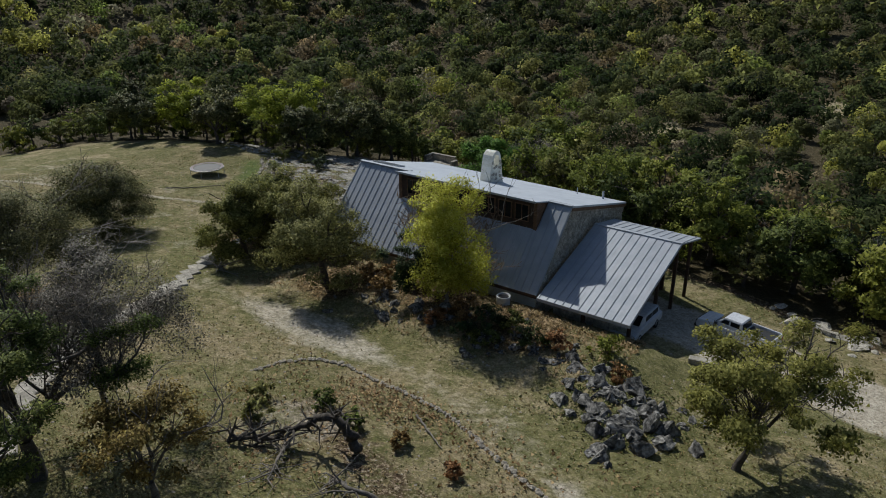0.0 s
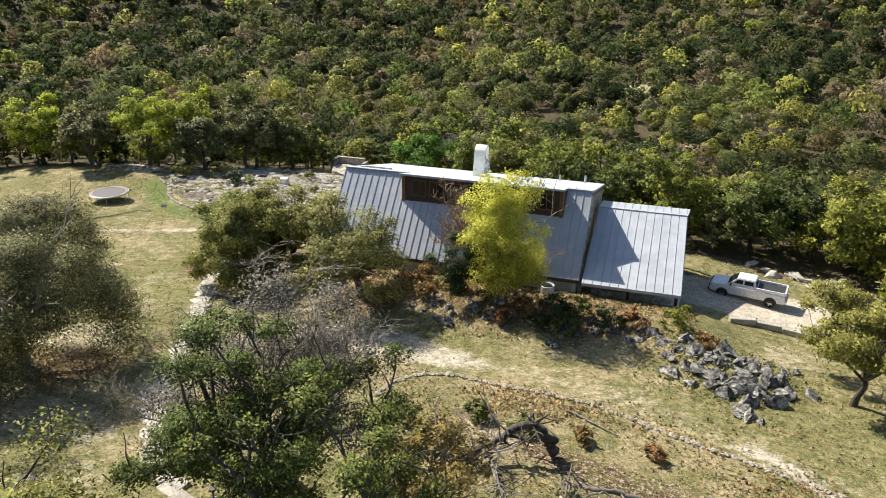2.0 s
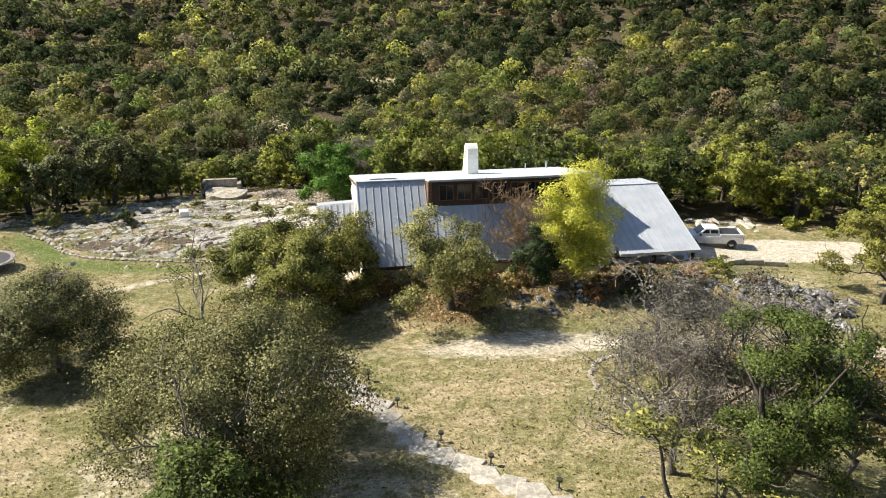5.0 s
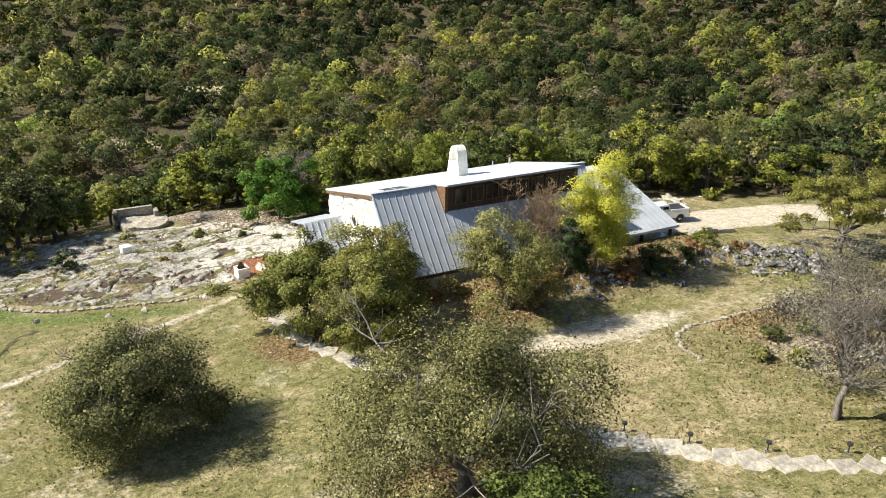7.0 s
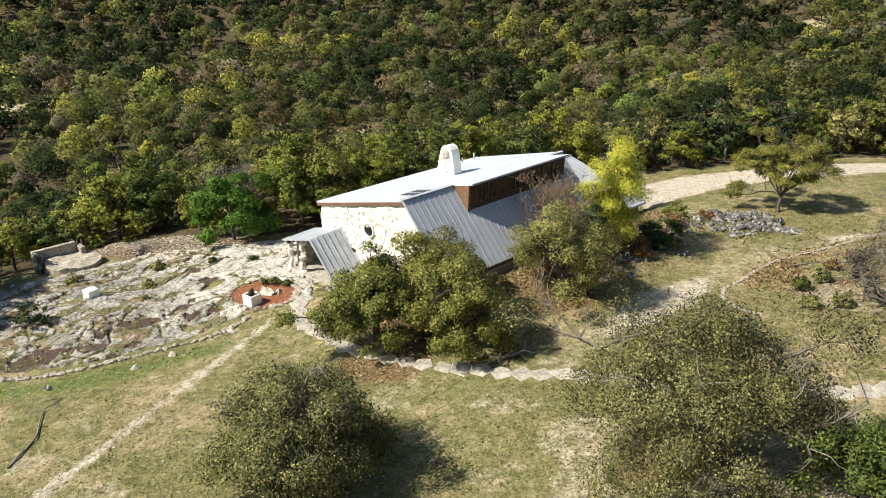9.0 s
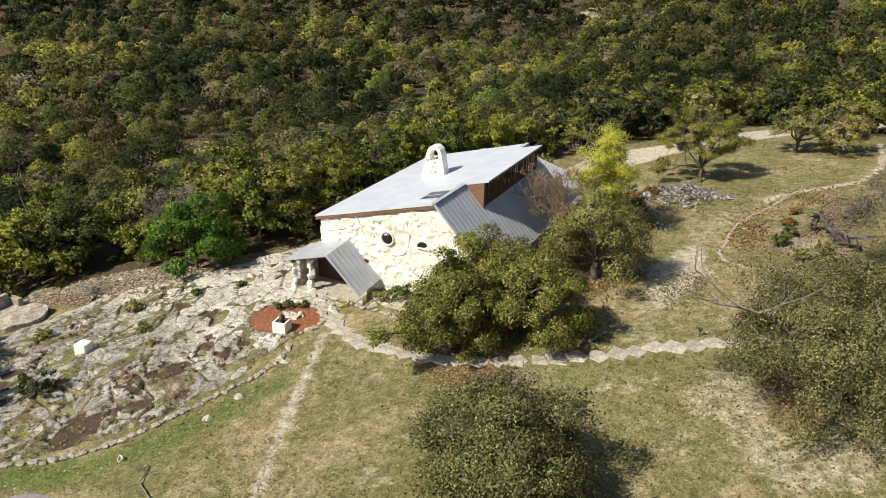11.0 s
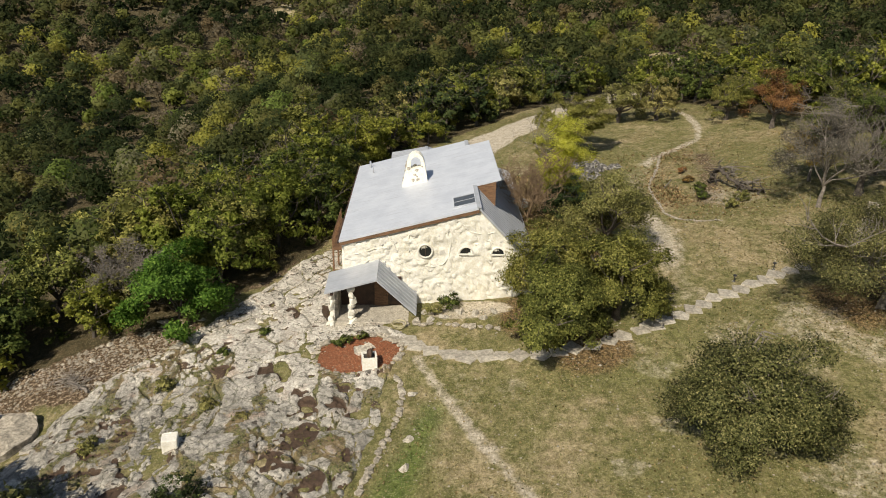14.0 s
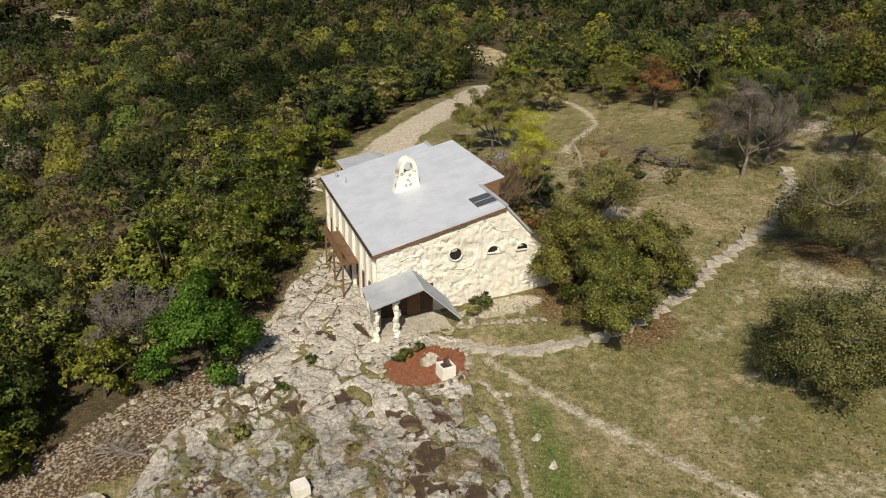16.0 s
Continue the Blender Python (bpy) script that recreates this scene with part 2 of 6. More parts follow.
M_GREYBARK = surface("grey_bark", (0.13, 0.112, 0.092), (0.27, 0.24, 0.205), 3.0, 0.95, 0, 16, 0.4, 0.03)
M_REDTWIG = surface("russet_twig", (0.19, 0.125, 0.075), (0.34, 0.245, 0.15), 3.0, 0.95, 0, 16, 0.3, 0.01)
M_GLASS = plain("window_glass", (0.015, 0.018, 0.02), 0.06)
M_OAK = foliage("live_oak_leaf", (0.065, 0.08, 0.018), (0.20, 0.215, 0.05), (0.39, 0.37, 0.105), 0.3)
M_OLIVE = foliage("olive_oak_leaf", (0.085, 0.095, 0.022), (0.25, 0.255, 0.062), (0.45, 0.42, 0.125), 0.36)
M_SAGE = foliage("grey_oak_leaf", (0.13, 0.13, 0.042), (0.32, 0.30, 0.10), (0.53, 0.48, 0.19), 0.36)
M_SUNNY = foliage("sunlit_oak_leaf", (0.115, 0.125, 0.03), (0.27, 0.28, 0.065), (0.45, 0.44, 0.13), 0.45)
# yellow-green oak leaf, colour raised to carry the glow of light from behind
M_BACKLIT = foliage("backlit_oak_leaf", (0.16, 0.20, 0.025), (0.38, 0.44, 0.05), (0.58, 0.60, 0.09), 0.62)
M_AMBER = foliage("amber_leaf", (0.13, 0.10, 0.03), (0.27, 0.22, 0.06), (0.42, 0.36, 0.10), 0.3)
M_DUSK = foliage("dusky_oak_leaf", (0.042, 0.05, 0.015), (0.12, 0.127, 0.04), (0.31, 0.29, 0.12), 0.10)
M_KHAKI = foliage("khaki_oak_leaf", (0.055, 0.058, 0.02), (0.155, 0.152, 0.052), (0.36, 0.33, 0.14), 0.10)
# grey-brown cards that stand in for the mass of fine bare twigs
M_TWIG = foliage("grey_twig", (0.06, 0.056, 0.042), (0.135, 0.125, 0.095), (0.31, 0.285, 0.23), 0.1)
M_GREEN = foliage("green_leaf", (0.05, 0.068, 0.015), (0.135, 0.168, 0.038), (0.29, 0.315, 0.08), 0.36)
M_BUSH = foliage("bright_green_leaf", (0.05, 0.11, 0.015), (0.13, 0.25, 0.035), (0.26, 0.40, 0.07), 0.42)
M_LIME = foliage("spring_leaf", (0.12, 0.145, 0.022), (0.275, 0.305, 0.055), (0.46, 0.465, 0.10), 0.5)
M_YELLOW = foliage("yellow_leaf", (0.42, 0.43, 0.045), (0.67, 0.665, 0.11), (0.84, 0.825, 0.24), 0.55)
M_CEDAR = foliage("cedar_leaf", (0.02, 0.035, 0.012), (0.05, 0.075, 0.022), (0.10, 0.13, 0.04), 0.15)
M_RUST = foliage("rust_leaf", (0.12, 0.065, 0.025), (0.28, 0.155, 0.055), (0.46, 0.28, 0.11))
M_WEED = foliage("dry_weed", (0.11, 0.075, 0.03), (0.25, 0.17, 0.075), (0.42, 0.32, 0.15))
M_TURF = foliage("turf_blade", (0.09, 0.105, 0.03), (0.19, 0.19, 0.065), (0.31, 0.28, 0.12))
M_STRAW = foliage("dry_grass_blade", (0.16, 0.12, 0.05), (0.30, 0.22, 0.10), (0.42, 0.32, 0.17))


def woods_material():
    """Far woods: the tone of each crown picks its kind, that of each clump its shade."""
    m, n, l, p = nodes_of("woods_leaf")
    kind, tone = attr(n, "kind_tone"), attr(n, "tone")
    cr = n.new("ShaderNodeValToRGB")
    e = cr.color_ramp.elements
    e[0].color, e[1].color = (0.030, 0.045, 0.016, 1), (0.33, 0.32, 0.075, 1)
    for pos, col in ((0.25, (0.060, 0.076, 0.028)), (0.45, (0.108, 0.120, 0.042)), (0.60, (0.155, 0.165, 0.055)), (0.70, (0.21, 0.215, 0.065)),
                     (0.76, (0.19, 0.14, 0.07)), (0.82, (0.23, 0.20, 0.14)), (0.86, (0.15, 0.20, 0.05)), (0.95, (0.25, 0.26, 0.065))):
        k = e.new(pos)
        k.color = (*col, 1)
    cr.color_ramp.interpolation = "LINEAR"
    l.new(kind, cr.inputs[0])
    hsv = n.new("ShaderNodeHueSaturation")
    val = calc(n, l, "MULTIPLY_ADD", tone, 1.2)
    val.node.inputs[2].default_value = 0.70
    l.new(val, hsv.inputs["Value"]), l.new(cr.outputs[0], hsv.inputs["Color"])
    l.new(hsv.outputs[0], p.inputs["Base Color"])
    p.inputs["Roughness"].default_value, p.inputs["Specular IOR Level"].default_value = 0.7, 0.15
    tr = n.new("ShaderNodeBsdfTranslucent")
    l.new(hsv.outputs[0], tr.inputs["Color"])
    ms = n.new("ShaderNodeMixShader")
    ms.inputs[0].default_value = 0.66
    l.new(p.outputs[0], ms.inputs[1]), l.new(tr.outputs[0], ms.inputs[2])
    l.new(ms.outputs[0], n["Material Output"].inputs["Surface"])
    return m


M_WOODS = woods_material()


# ---- mesh helpers ----
def part(name, bm, material, parent=None, label="", smooth=False):
    me = bpy.data.meshes.new(name)
    bm.to_mesh(me)
    bm.free()
    return from_mesh(name, me, material, parent, label, smooth)


def from_mesh(name, me, material, parent=None, label="", smooth=False):
    if material and not me.materials:
        me.materials.append(material)
    if smooth:
        me.polygons.foreach_set("use_smooth", [True] * len(me.polygons))
    ob = new(name, me)
    ob.parent = parent
    return tagged(ob, label)


def arrays_mesh(name, verts, faces, attrs=()):
    """A mesh from arrays: verts (n, 3), faces (m, k), and face or point attributes."""
    verts, faces = np.asarray(verts, np.float32), np.asarray(faces, np.int32)
    me = bpy.data.meshes.new(name)
    k = faces.shape[1]
    me.vertices.add(len(verts)), me.loops.add(faces.size), me.polygons.add(len(faces))
    me.vertices.foreach_set("co", verts.ravel())
    me.loops.foreach_set("vertex_index", faces.ravel())
    me.polygons.foreach_set("loop_start", np.arange(0, faces.size, k, dtype=np.int32))
    for key, dom, vals in attrs:
        a = me.attributes.new(key, "FLOAT", dom)
        a.data.foreach_set("value", np.asarray(vals, np.float32))
    me.update(calc_edges=True)
    me.validate()
    return me


def soft_normals(me, nrm):
    """Leaves shade as the crown they belong to."""
    nrm = nrm / (np.linalg.norm(nrm, axis=1)[:, None] + 1e-9)
    me.normals_split_custom_set_from_vertices(nrm.astype(np.float32))
    return me


def box(bm, x0, x1, y0, y1, z0, z1, bevel=0.0):
    vs = [bm.verts.new(c) for c in ((x0, y0, z0), (x1, y0, z0), (x1, y1, z0), (x0, y1, z0), (x0, y0, z1), (x1, y0, z1), (x1, y1, z1), (x0, y1, z1))]
    fs = [bm.faces.new([vs[i] for i in q]) for q in ((3, 2, 1, 0), (4, 5, 6, 7), (0, 1, 5, 4), (1, 2, 6, 5), (2, 3, 7, 6), (3, 0, 4, 7))]
    if bevel:
        es = list({e for f in fs for e in f.edges})
        bmesh.ops.bevel(bm, geom=es, offset=bevel, segments=2, affect="EDGES", profile=0.6)
    return bm


def boxed(*a, bevel=0.0):
    return box(bmesh.new(), *a, bevel=bevel)


def slab(bm, quad, thick):
    """A sheet of four corners, given thickness downwards along its normal."""
    q = [Vector(c) for c in quad]
    nrm = (q[1] - q[0]).cross(q[2] - q[0]).normalized()
    if nrm.z < 0:
        q.reverse()
        nrm = -nrm
    top, low = [bm.verts.new(c) for c in q], [bm.verts.new(c - nrm * thick) for c in q]
    k = len(q)
    bm.faces.new(top), bm.faces.new(low[::-1])
    for i in range(k):
        bm.faces.new((top[i], low[i], low[(i + 1) % k], top[(i + 1) % k]))
    return bm


def prism(bm, outline, axis, a, b):
    """An outline in the plane across an axis, drawn out from a to b."""
    def at(u, v, w):
        return (w, u, v) if axis == "x" else (u, w, v) if axis == "y" else (u, v, w)
    lo, hi = [bm.verts.new(at(u, v, a)) for u, v in outline], [bm.verts.new(at(u, v, b)) for u, v in outline]
    k = len(outline)
    bm.faces.new(lo), bm.faces.new(hi[::-1])
    for i in range(k):
        bm.faces.new((lo[i], hi[i], hi[(i + 1) % k], lo[(i + 1) % k]))
    bmesh.ops.recalc_face_normals(bm, faces=bm.faces[:])
    return bm


def tubes(lines, sides=6):
    """Tapered tubes along lines of (point, radius): verts and quads."""
    V, F, base = [], [], 0
    ang = np.linspace(0, 2 * math.pi, sides, endpoint=False)
    for pts, rad in lines:
        pts, rad = np.asarray(pts, float), np.asarray(rad, float)
        d = np.gradient(pts, axis=0)
        d /= np.linalg.norm(d, axis=1)[:, None] + 1e-9
        ref = np.array([0.0, 0.0, 1.0]) if abs(d[0, 2]) < 0.8 else np.array([1.0, 0.0, 0.0])
        u = np.cross(d, ref)
        u /= np.linalg.norm(u, axis=1)[:, None] + 1e-9
        w = np.cross(d, u)
        ring = pts[:, None] + rad[:, None, None] * (u[:, None] * np.cos(ang)[None, :, None] + w[:, None] * np.sin(ang)[None, :, None])
        V.append(ring.reshape(-1, 3))
        n = len(pts)
        i, j = np.meshgrid(np.arange(n - 1), np.arange(sides), indexing="ij")
        j2 = (j + 1) % sides
        F.append(np.stack([base + i * sides + j, base + i * sides + j2, base + (i + 1) * sides + j2, base + (i + 1) * sides + j], -1).reshape(-1, 4))
        base += n * sides
    return np.concatenate(V), np.concatenate(F)


def step(a, b, v):
    t = np.clip((v - a) / (b - a), 0, 1)
    return t * t * (3 - 2 * t)


def lattice(ix, iy, seed):
    h = (ix.astype(np.int64) * 374761393 + iy.astype(np.int64) * 668265263 + seed * 974634517) & 0x7FFFFFFF
    h = ((h ^ (h >> 13)) * 1274126177) & 0x7FFFFFFF
    return ((h ^ (h >> 16)) & 0xFFFF) / 65535.0


def soft_noise(x, y, scale, seed=0, octaves=4):
    tot, amp, norm = 0.0, 1.0, 0.0
    for o in range(octaves):
        u, v = x * scale * 2 ** o, y * scale * 2 ** o
        iu, iv = np.floor(u), np.floor(v)
        fu, fv = u - iu, v - iv
        fu, fv = fu * fu * (3 - 2 * fu), fv * fv * (3 - 2 * fv)
        s = seed + o * 17
        val = (lattice(iu, iv, s) * (1 - fu) + lattice(iu + 1, iv, s) * fu) * (1 - fv) + (lattice(iu, iv + 1, s) * (1 - fu) + lattice(iu + 1, iv + 1, s) * fu) * fv
        tot, norm, amp = tot + amp * val, norm + amp, amp * 0.5
    return tot / norm


def cells(x, y, size, seed=0):
    """Cells of a jittered grid: the distance to a cell's border, and the cell's own chance."""
    u, v = x / size, y / size
    iu, iv = np.floor(u), np.floor(v)
    d1, d2, cid = np.full(u.shape, 9.0), np.full(u.shape, 9.0), np.zeros(u.shape)
    for a in (-1, 0, 1):
        for b in (-1, 0, 1):
            px, py = iu + a + lattice(iu + a, iv + b, seed), iv + b + lattice(iu + a, iv + b, seed + 5)
            d = np.hypot(u - px, v - py)
            near = d < d1
            d2 = np.where(near, d1, np.minimum(d2, d))
            cid = np.where(near, lattice(iu + a, iv + b, seed + 9), cid)
            d1 = np.where(near, d, d1)
    return (d2 - d1) * size, cid


# ---- the lie of the land ----
def ground(x, y):
    x, y = np.asarray(x, float), np.asarray(y, float)
    yc = np.clip(y, -46, 22)
    z = 0.85 - 0.085 * yc + 0.0013 * np.where(yc < 0, yc * yc, 0)
    z = z + 0.95 * step(-15, -8.5, y) * step(-3.6, -4.8, y) * step(-2, 6, x) * step(31, 25.5, x)
    z = z + 0.75 * np.exp(-((x - 28.6) / 2.6) ** 2 - ((y + 12.8) / 2.0) ** 2)
    z = z - 0.5 * step(27, 34, x) * step(-12, -4, y)
    z = z - 0.35 * step(-6, -14, x) + 0.5 * step(-12, -18, x) * step(8, 16, y)
    v = step(20, 75, y + 0.15 * np.abs(x - 5))
    z = z * (1 - v) - 13 * v
    e = step(45, 120, x) * (1 - v)
    z = z * (1 - e) - 3 * e
    w = step(-38, -85, x) * (1 - v)
    z = z * (1 - w) - 5 * w
    r = np.hypot(x - 5, y)
    z = z + 75 * step(150, 520, r)
    return z + 0.10 * (soft_noise(x, y, 0.22, 3, 3) - 0.5) + step(40, 140, r) * 3.0 * (soft_noise(x, y, 0.02, 8, 3) - 0.5)


def gz(x, y):
    return float(ground(np.array([x]), np.array([y]))[0])


def along(x, y, line):
    """Distance to a line of points in the plan."""
    best = np.full(np.shape(x), 1e9)
    for (ax, ay), (bx, by) in zip(line[:-1], line[1:]):
        dx, dy = bx - ax, by - ay
        t = np.clip(((x - ax) * dx + (y - ay) * dy) / (dx * dx + dy * dy), 0, 1)
        best = np.minimum(best, np.hypot(x - ax - t * dx, y - ay - t * dy))
    return best


def inside(x, y, poly):
    hit = np.zeros(np.shape(x), bool)
    for (ax, ay), (bx, by) in zip(poly, poly[1:] + poly[:1]):
        cross = (ay > y) != (by > y)
        hit ^= cross & (x < (bx - ax) * (y - ay) / (by - ay + 1e-12) + ax)
    return hit


CLEARING = [(-62, 12), (-40, 18), (-30, 21), (-22, 27), (-18, 33), (-8, 36), (-3, 28), (1, 21), (6, 17), (13, 13), (22, 12), (30, 11), (41, 7), (52, 0), (70, -14.5), (93, -31),
            (92, -39), (66, -25), (60, -33), (48, -36), (38, -43), (26, -50), (10, -62), (-60, -62), (-90, -20)]
DRIVE = [(24, 2), (31, 1), (37, 0), (44, -2.6), (50, -6.2), (56, -12), (64, -19), (74, -26), (92, -37), (115, -49), (140, -58)]
TRACK = [(-2, -15.5), (6, -15.5), (13, -16.2), (18, -16.6), (24, -18.2), (29, -20), (33, -22.6)]
FIELDPATH = [(29, -20.6), (31, -22), (33, -24.5), (36.5, -28.8), (41, -30.4), (47, -31.2), (54, -31)]
FOOTPATH = [(-8, 4.4), (-11, 3.2), (-18, 0.3), (-24, -2.5), (-34, -7), (-45, -12)]
BORDER = [(-10.0, 5.6), (-11.5, 5.2), (-14, 5.4), (-16, 6.0), (-18.3, 6.6), (-20.5, 7.2), (-23, 8.3), (-25.2, 10.0), (-27, 12.5), (-30, 15)]
FLAGS = [(-3.0, 7.5), (-4.6, 6.3), (-6.2, 4.6), (-7.7, 2.8), (-8.3, 0.8), (-8.5, -1.2), (-8.7, -4.0), (-8.0, -7.4), (-6.9, -10.4), (-5.2, -13.6), (-3.2, -17.0), (-1.6, -20.5), (-0.5, -23.3),
         (0.4, -25.9), (1.7, -27.8), (3.2, -29.6), (5.0, -31.6), (7.2, -33.4), (10, -35.5)]
RING = [(11.0, -22.2), (11.2, -20.6), (12.4, -18.9), (14.2, -18.3), (16.4, -18.6), (19.0, -18.6), (21.5, -18.9), (23.6, -19.7), (25.4, -20.6), (27.8, -21.6), (30.0, -22.3), (33, -23.6)]


def glades(x, y):
    """Small stony openings in the woods."""
    g = np.zeros(np.shape(x))
    for cx, cy, ra, rb in ((-5, 107, 9, 4), (-12, 108, 8, 5), (63, 81, 5, 5), (241, 56, 4, 6), (20, 150, 9, 5), (120, 60, 7, 6), (160, 20, 10, 6), (115, -25, 8, 6), (150, -60, 14, 7), (100, -62, 10, 6)):
        g = np.maximum(g, step(1.3, 0.8, np.hypot((x - cx) / ra, (y - cy) / rb)))
    return g


def build_ground():
    def axis(lo, hi, fine, far):
        a = [lo]
        s = fine
        while a[0] > -far:
            s *= 1.13
            a.insert(0, a[0] - s)
        mid = np.arange(lo + fine, hi, fine)
        b, s = [hi], fine
        while b[-1] < far:
            s *= 1.13
            b.append(b[-1] + s)
        return np.concatenate([a, mid, b])
    xs, ys = axis(-44, 62, 0.55, 2200), axis(-46, 38, 0.55, 2200)
    X, Y = np.meshgrid(xs, ys, indexing="ij")
    Z = ground(X, Y)
    nx, ny = X.shape
    i, j = np.meshgrid(np.arange(nx - 1), np.arange(ny - 1), indexing="ij")
    F = np.stack([i * ny + j, (i + 1) * ny + j, (i + 1) * ny + j + 1, i * ny + j + 1], -1).reshape(-1, 4)
    x, y = X.ravel(), Y.ravel()
    wob = 1.2 * (soft_noise(x, y, 0.3, 21, 3) - 0.5)
    drive = step(4.0, 2.2, along(x, y, DRIVE) + wob)
    track = (0.40 + 0.2 * step(18, 13, x) * step(0, 5, x)) * step(3.0, 0.2, along(x, y, TRACK) + 2.2 * wob)
    field = 0.7 * step(1.0, 0.2, along(x, y, FIELDPATH) + 0.4 * wob)
    foot = 0.62 * step(0.9, 0.1, along(x, y, FOOTPATH) + 0.4 * wob)
    bare = 0.75 * step(0.60, 0.74, soft_noise(x, y, 0.12, 31, 4)) * step(-44, -30, x) * step(10, 4, y) * step(45, 30, x)
    gravel = 0.42 * step(0.44, 0.62, soft_noise(x, y, 0.3, 37, 5)) * step(0, -9, x) * step(5, 1, y) * step(-26, -18, y)
    slabs = 0.7 * step(1.2, 0.6, np.hypot((x - 19) / 5.0, (y + 46) / 3.0) + 0.3 * wob)
    dirt = np.maximum.reduce([drive, track, field, foot, 0.8 * step(1.2, 0.7, np.hypot((x + 1.7) / 1.5, (y - 0.6) / 3.4) + 0.2 * wob), bare * 0.6, gravel, slabs])
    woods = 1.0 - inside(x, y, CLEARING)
    glade = glades(x, y)
    weedy = 0.38 * inside(x, y, RING + [(33, -29), (24, -30), (15, -29), (11, -26)])
    lush = np.maximum(0.8 * step(3.4, -0.6, wob + along(x, y, [(px + 0.4, py - 2.0) for px, py in BORDER[2:]])), 0.45 * step(5, 1, np.hypot(x + 8, y + 9) - 3))
    litter = np.zeros_like(x)
    for cx, cy, r in ((-3, -4.5, 4.6), (-8, -7, 3.6), (5.5, -9.5, 4.0), (13, -8.0, 5.5), (-6, -25, 4.0), (20, -8.5, 3.5)):
        litter = np.maximum(litter, 0.85 * step(r + 2.0, r * 0.2, np.hypot(x - cx, y - cy) + 2.5 * wob))
    scree = np.maximum(step(8, 2.5, along(x, y, [(-5, 24), (-4, 30), (-9, 36)])), 0.8 * step(3.0, 0.5, along(x, y, [(6, 18), (14, 14.5), (28, 12), (42, 8)])))
    scree = np.maximum(scree, 0.55 * step(4, 0, along(x, y, [(16, -23), (24, -26), (30, -27)])))
    mulch = step(1.06, 0.94, np.hypot((x + 6.9) / 2.25, (y - 8.35) / 2.8) + 0.12 * wob)
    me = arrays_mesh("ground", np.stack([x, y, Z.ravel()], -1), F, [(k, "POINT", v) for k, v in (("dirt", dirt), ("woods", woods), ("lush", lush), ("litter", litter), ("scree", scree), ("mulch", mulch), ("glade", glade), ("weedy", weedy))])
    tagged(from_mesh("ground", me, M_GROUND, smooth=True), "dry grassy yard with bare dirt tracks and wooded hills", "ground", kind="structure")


build_ground()


def build_bedrock():
    xs, ys = np.arange(-44, 15, 0.105), np.arange(3.5, 33, 0.105)
    X, Y = np.meshgrid(xs, ys, indexing="ij")
    wx, wy = X + 1.6 * (soft_noise(X, Y, 0.35, 41, 3) - 0.5), Y + 1.6 * (soft_noise(X, Y, 0.35, 47, 3) - 0.5)
    line = np.interp(X, [-44, -30, -25.2, -20.5, -16, -11.5, -8, -5, 0, 15], [19, 15.5, 10.5, 7.7, 6.5, 5.9, 5.4, 5.0, 9.4, 9.6])
    m = step(-0.2, 0.5, wy - line) * step(0, 2.5, np.interp(X, [-44, -30, -22, -14, -8, -4, 2, 8, 15], [22, 24, 29, 29.5, 26.5, 23, 20, 17, 13.4]) - wy)
    m *= 1 - step(1.1, 0.98, np.hypot((X + 6.9) / 2.3, (Y - 8.35) / 2.85))
    e1, c1 = cells(wx * 0.62 + wy * 0.3, wy * 1.15 - wx * 0.3, 2.6, 3)
    e2, c2 = cells(wx, wy, 0.85, 7)
    broken = step(0.50, 0.66, soft_noise(X, Y, 0.14, 61, 3) + 0.10 * step(-8, -16, X) + 0.06 * step(14, 19, Y))
    fine = soft_noise(X, Y, 0.9, 51, 4) - 0.5
    crack = step(0.16, 0.02, e1) * step(0.36, 0.5, soft_noise(X, Y, 0.3, 55, 2))
    led = soft_noise(wx * 0.7 + wy * 0.4, wy * 1.6 - wx * 0.4, 0.24, 57, 4) * 7
    led = (np.floor(led) + step(0.86, 1.0, led - np.floor(led))) / 7
    h = 0.10 + 0.55 * (led - 0.5) + 0.13 * (c1 - 0.5) + 0.08 * (c2 - 0.5) * broken + (0.035 + 0.08 * broken) * fine - 0.22 * crack - 0.09 * broken * step(0.14, 0.0, e2)
    pool = np.zeros_like(X)
    for px, py, ra, rb in ((-15.4, 11.0, 1.5, 0.8), (-12.0, 11.0, 0.7, 0.45), (-19.5, 9.6, 0.8, 0.5), (-22.6, 10.6, 1.8, 0.8), (-17.6, 12.6, 0.5, 0.35), (-17.6, 8.4, 0.6, 0.35)):
        pool = np.maximum(pool, step(1.25, 0.85, np.hypot((wx - px) / ra, (wy - py) / rb)))
    pits = step(0.66, 0.70, soft_noise(X, Y, 1.35, 71, 2)) * step(0.44, 0.52, soft_noise(X, Y, 0.2, 77, 2))
    pits = np.maximum(pits, step(0.70, 0.74, soft_noise(X, Y, 0.7, 73, 2)) * step(0.5, 0.4, soft_noise(X, Y, 0.2, 79, 2)))
    h = h * (1 - pool) + pool * -0.02 - 0.16 * pits
    e3, _ = cells(wx * 0.7 + wy * 0.45, wy * 1.2 - wx * 0.35, 1.5, 13)
    strip = step(0.30, 0.05, e3) * step(0.50, 0.60, soft_noise(X, Y, 0.16, 83, 3))
    patchy = step(0.50, 0.64, soft_noise(wx * 0.6 + wy * 0.5, wy * 1.5 - wx * 0.3, 0.6, 81, 6))
    soil = np.clip(crack * 0.8 + 0.75 * strip + 0.4 * broken * step(0.16, 0.02, e2) + patchy * (0.18 + 0.40 * step(-3, -10, X)) + 0.5 * (1 - m), 0, 1)
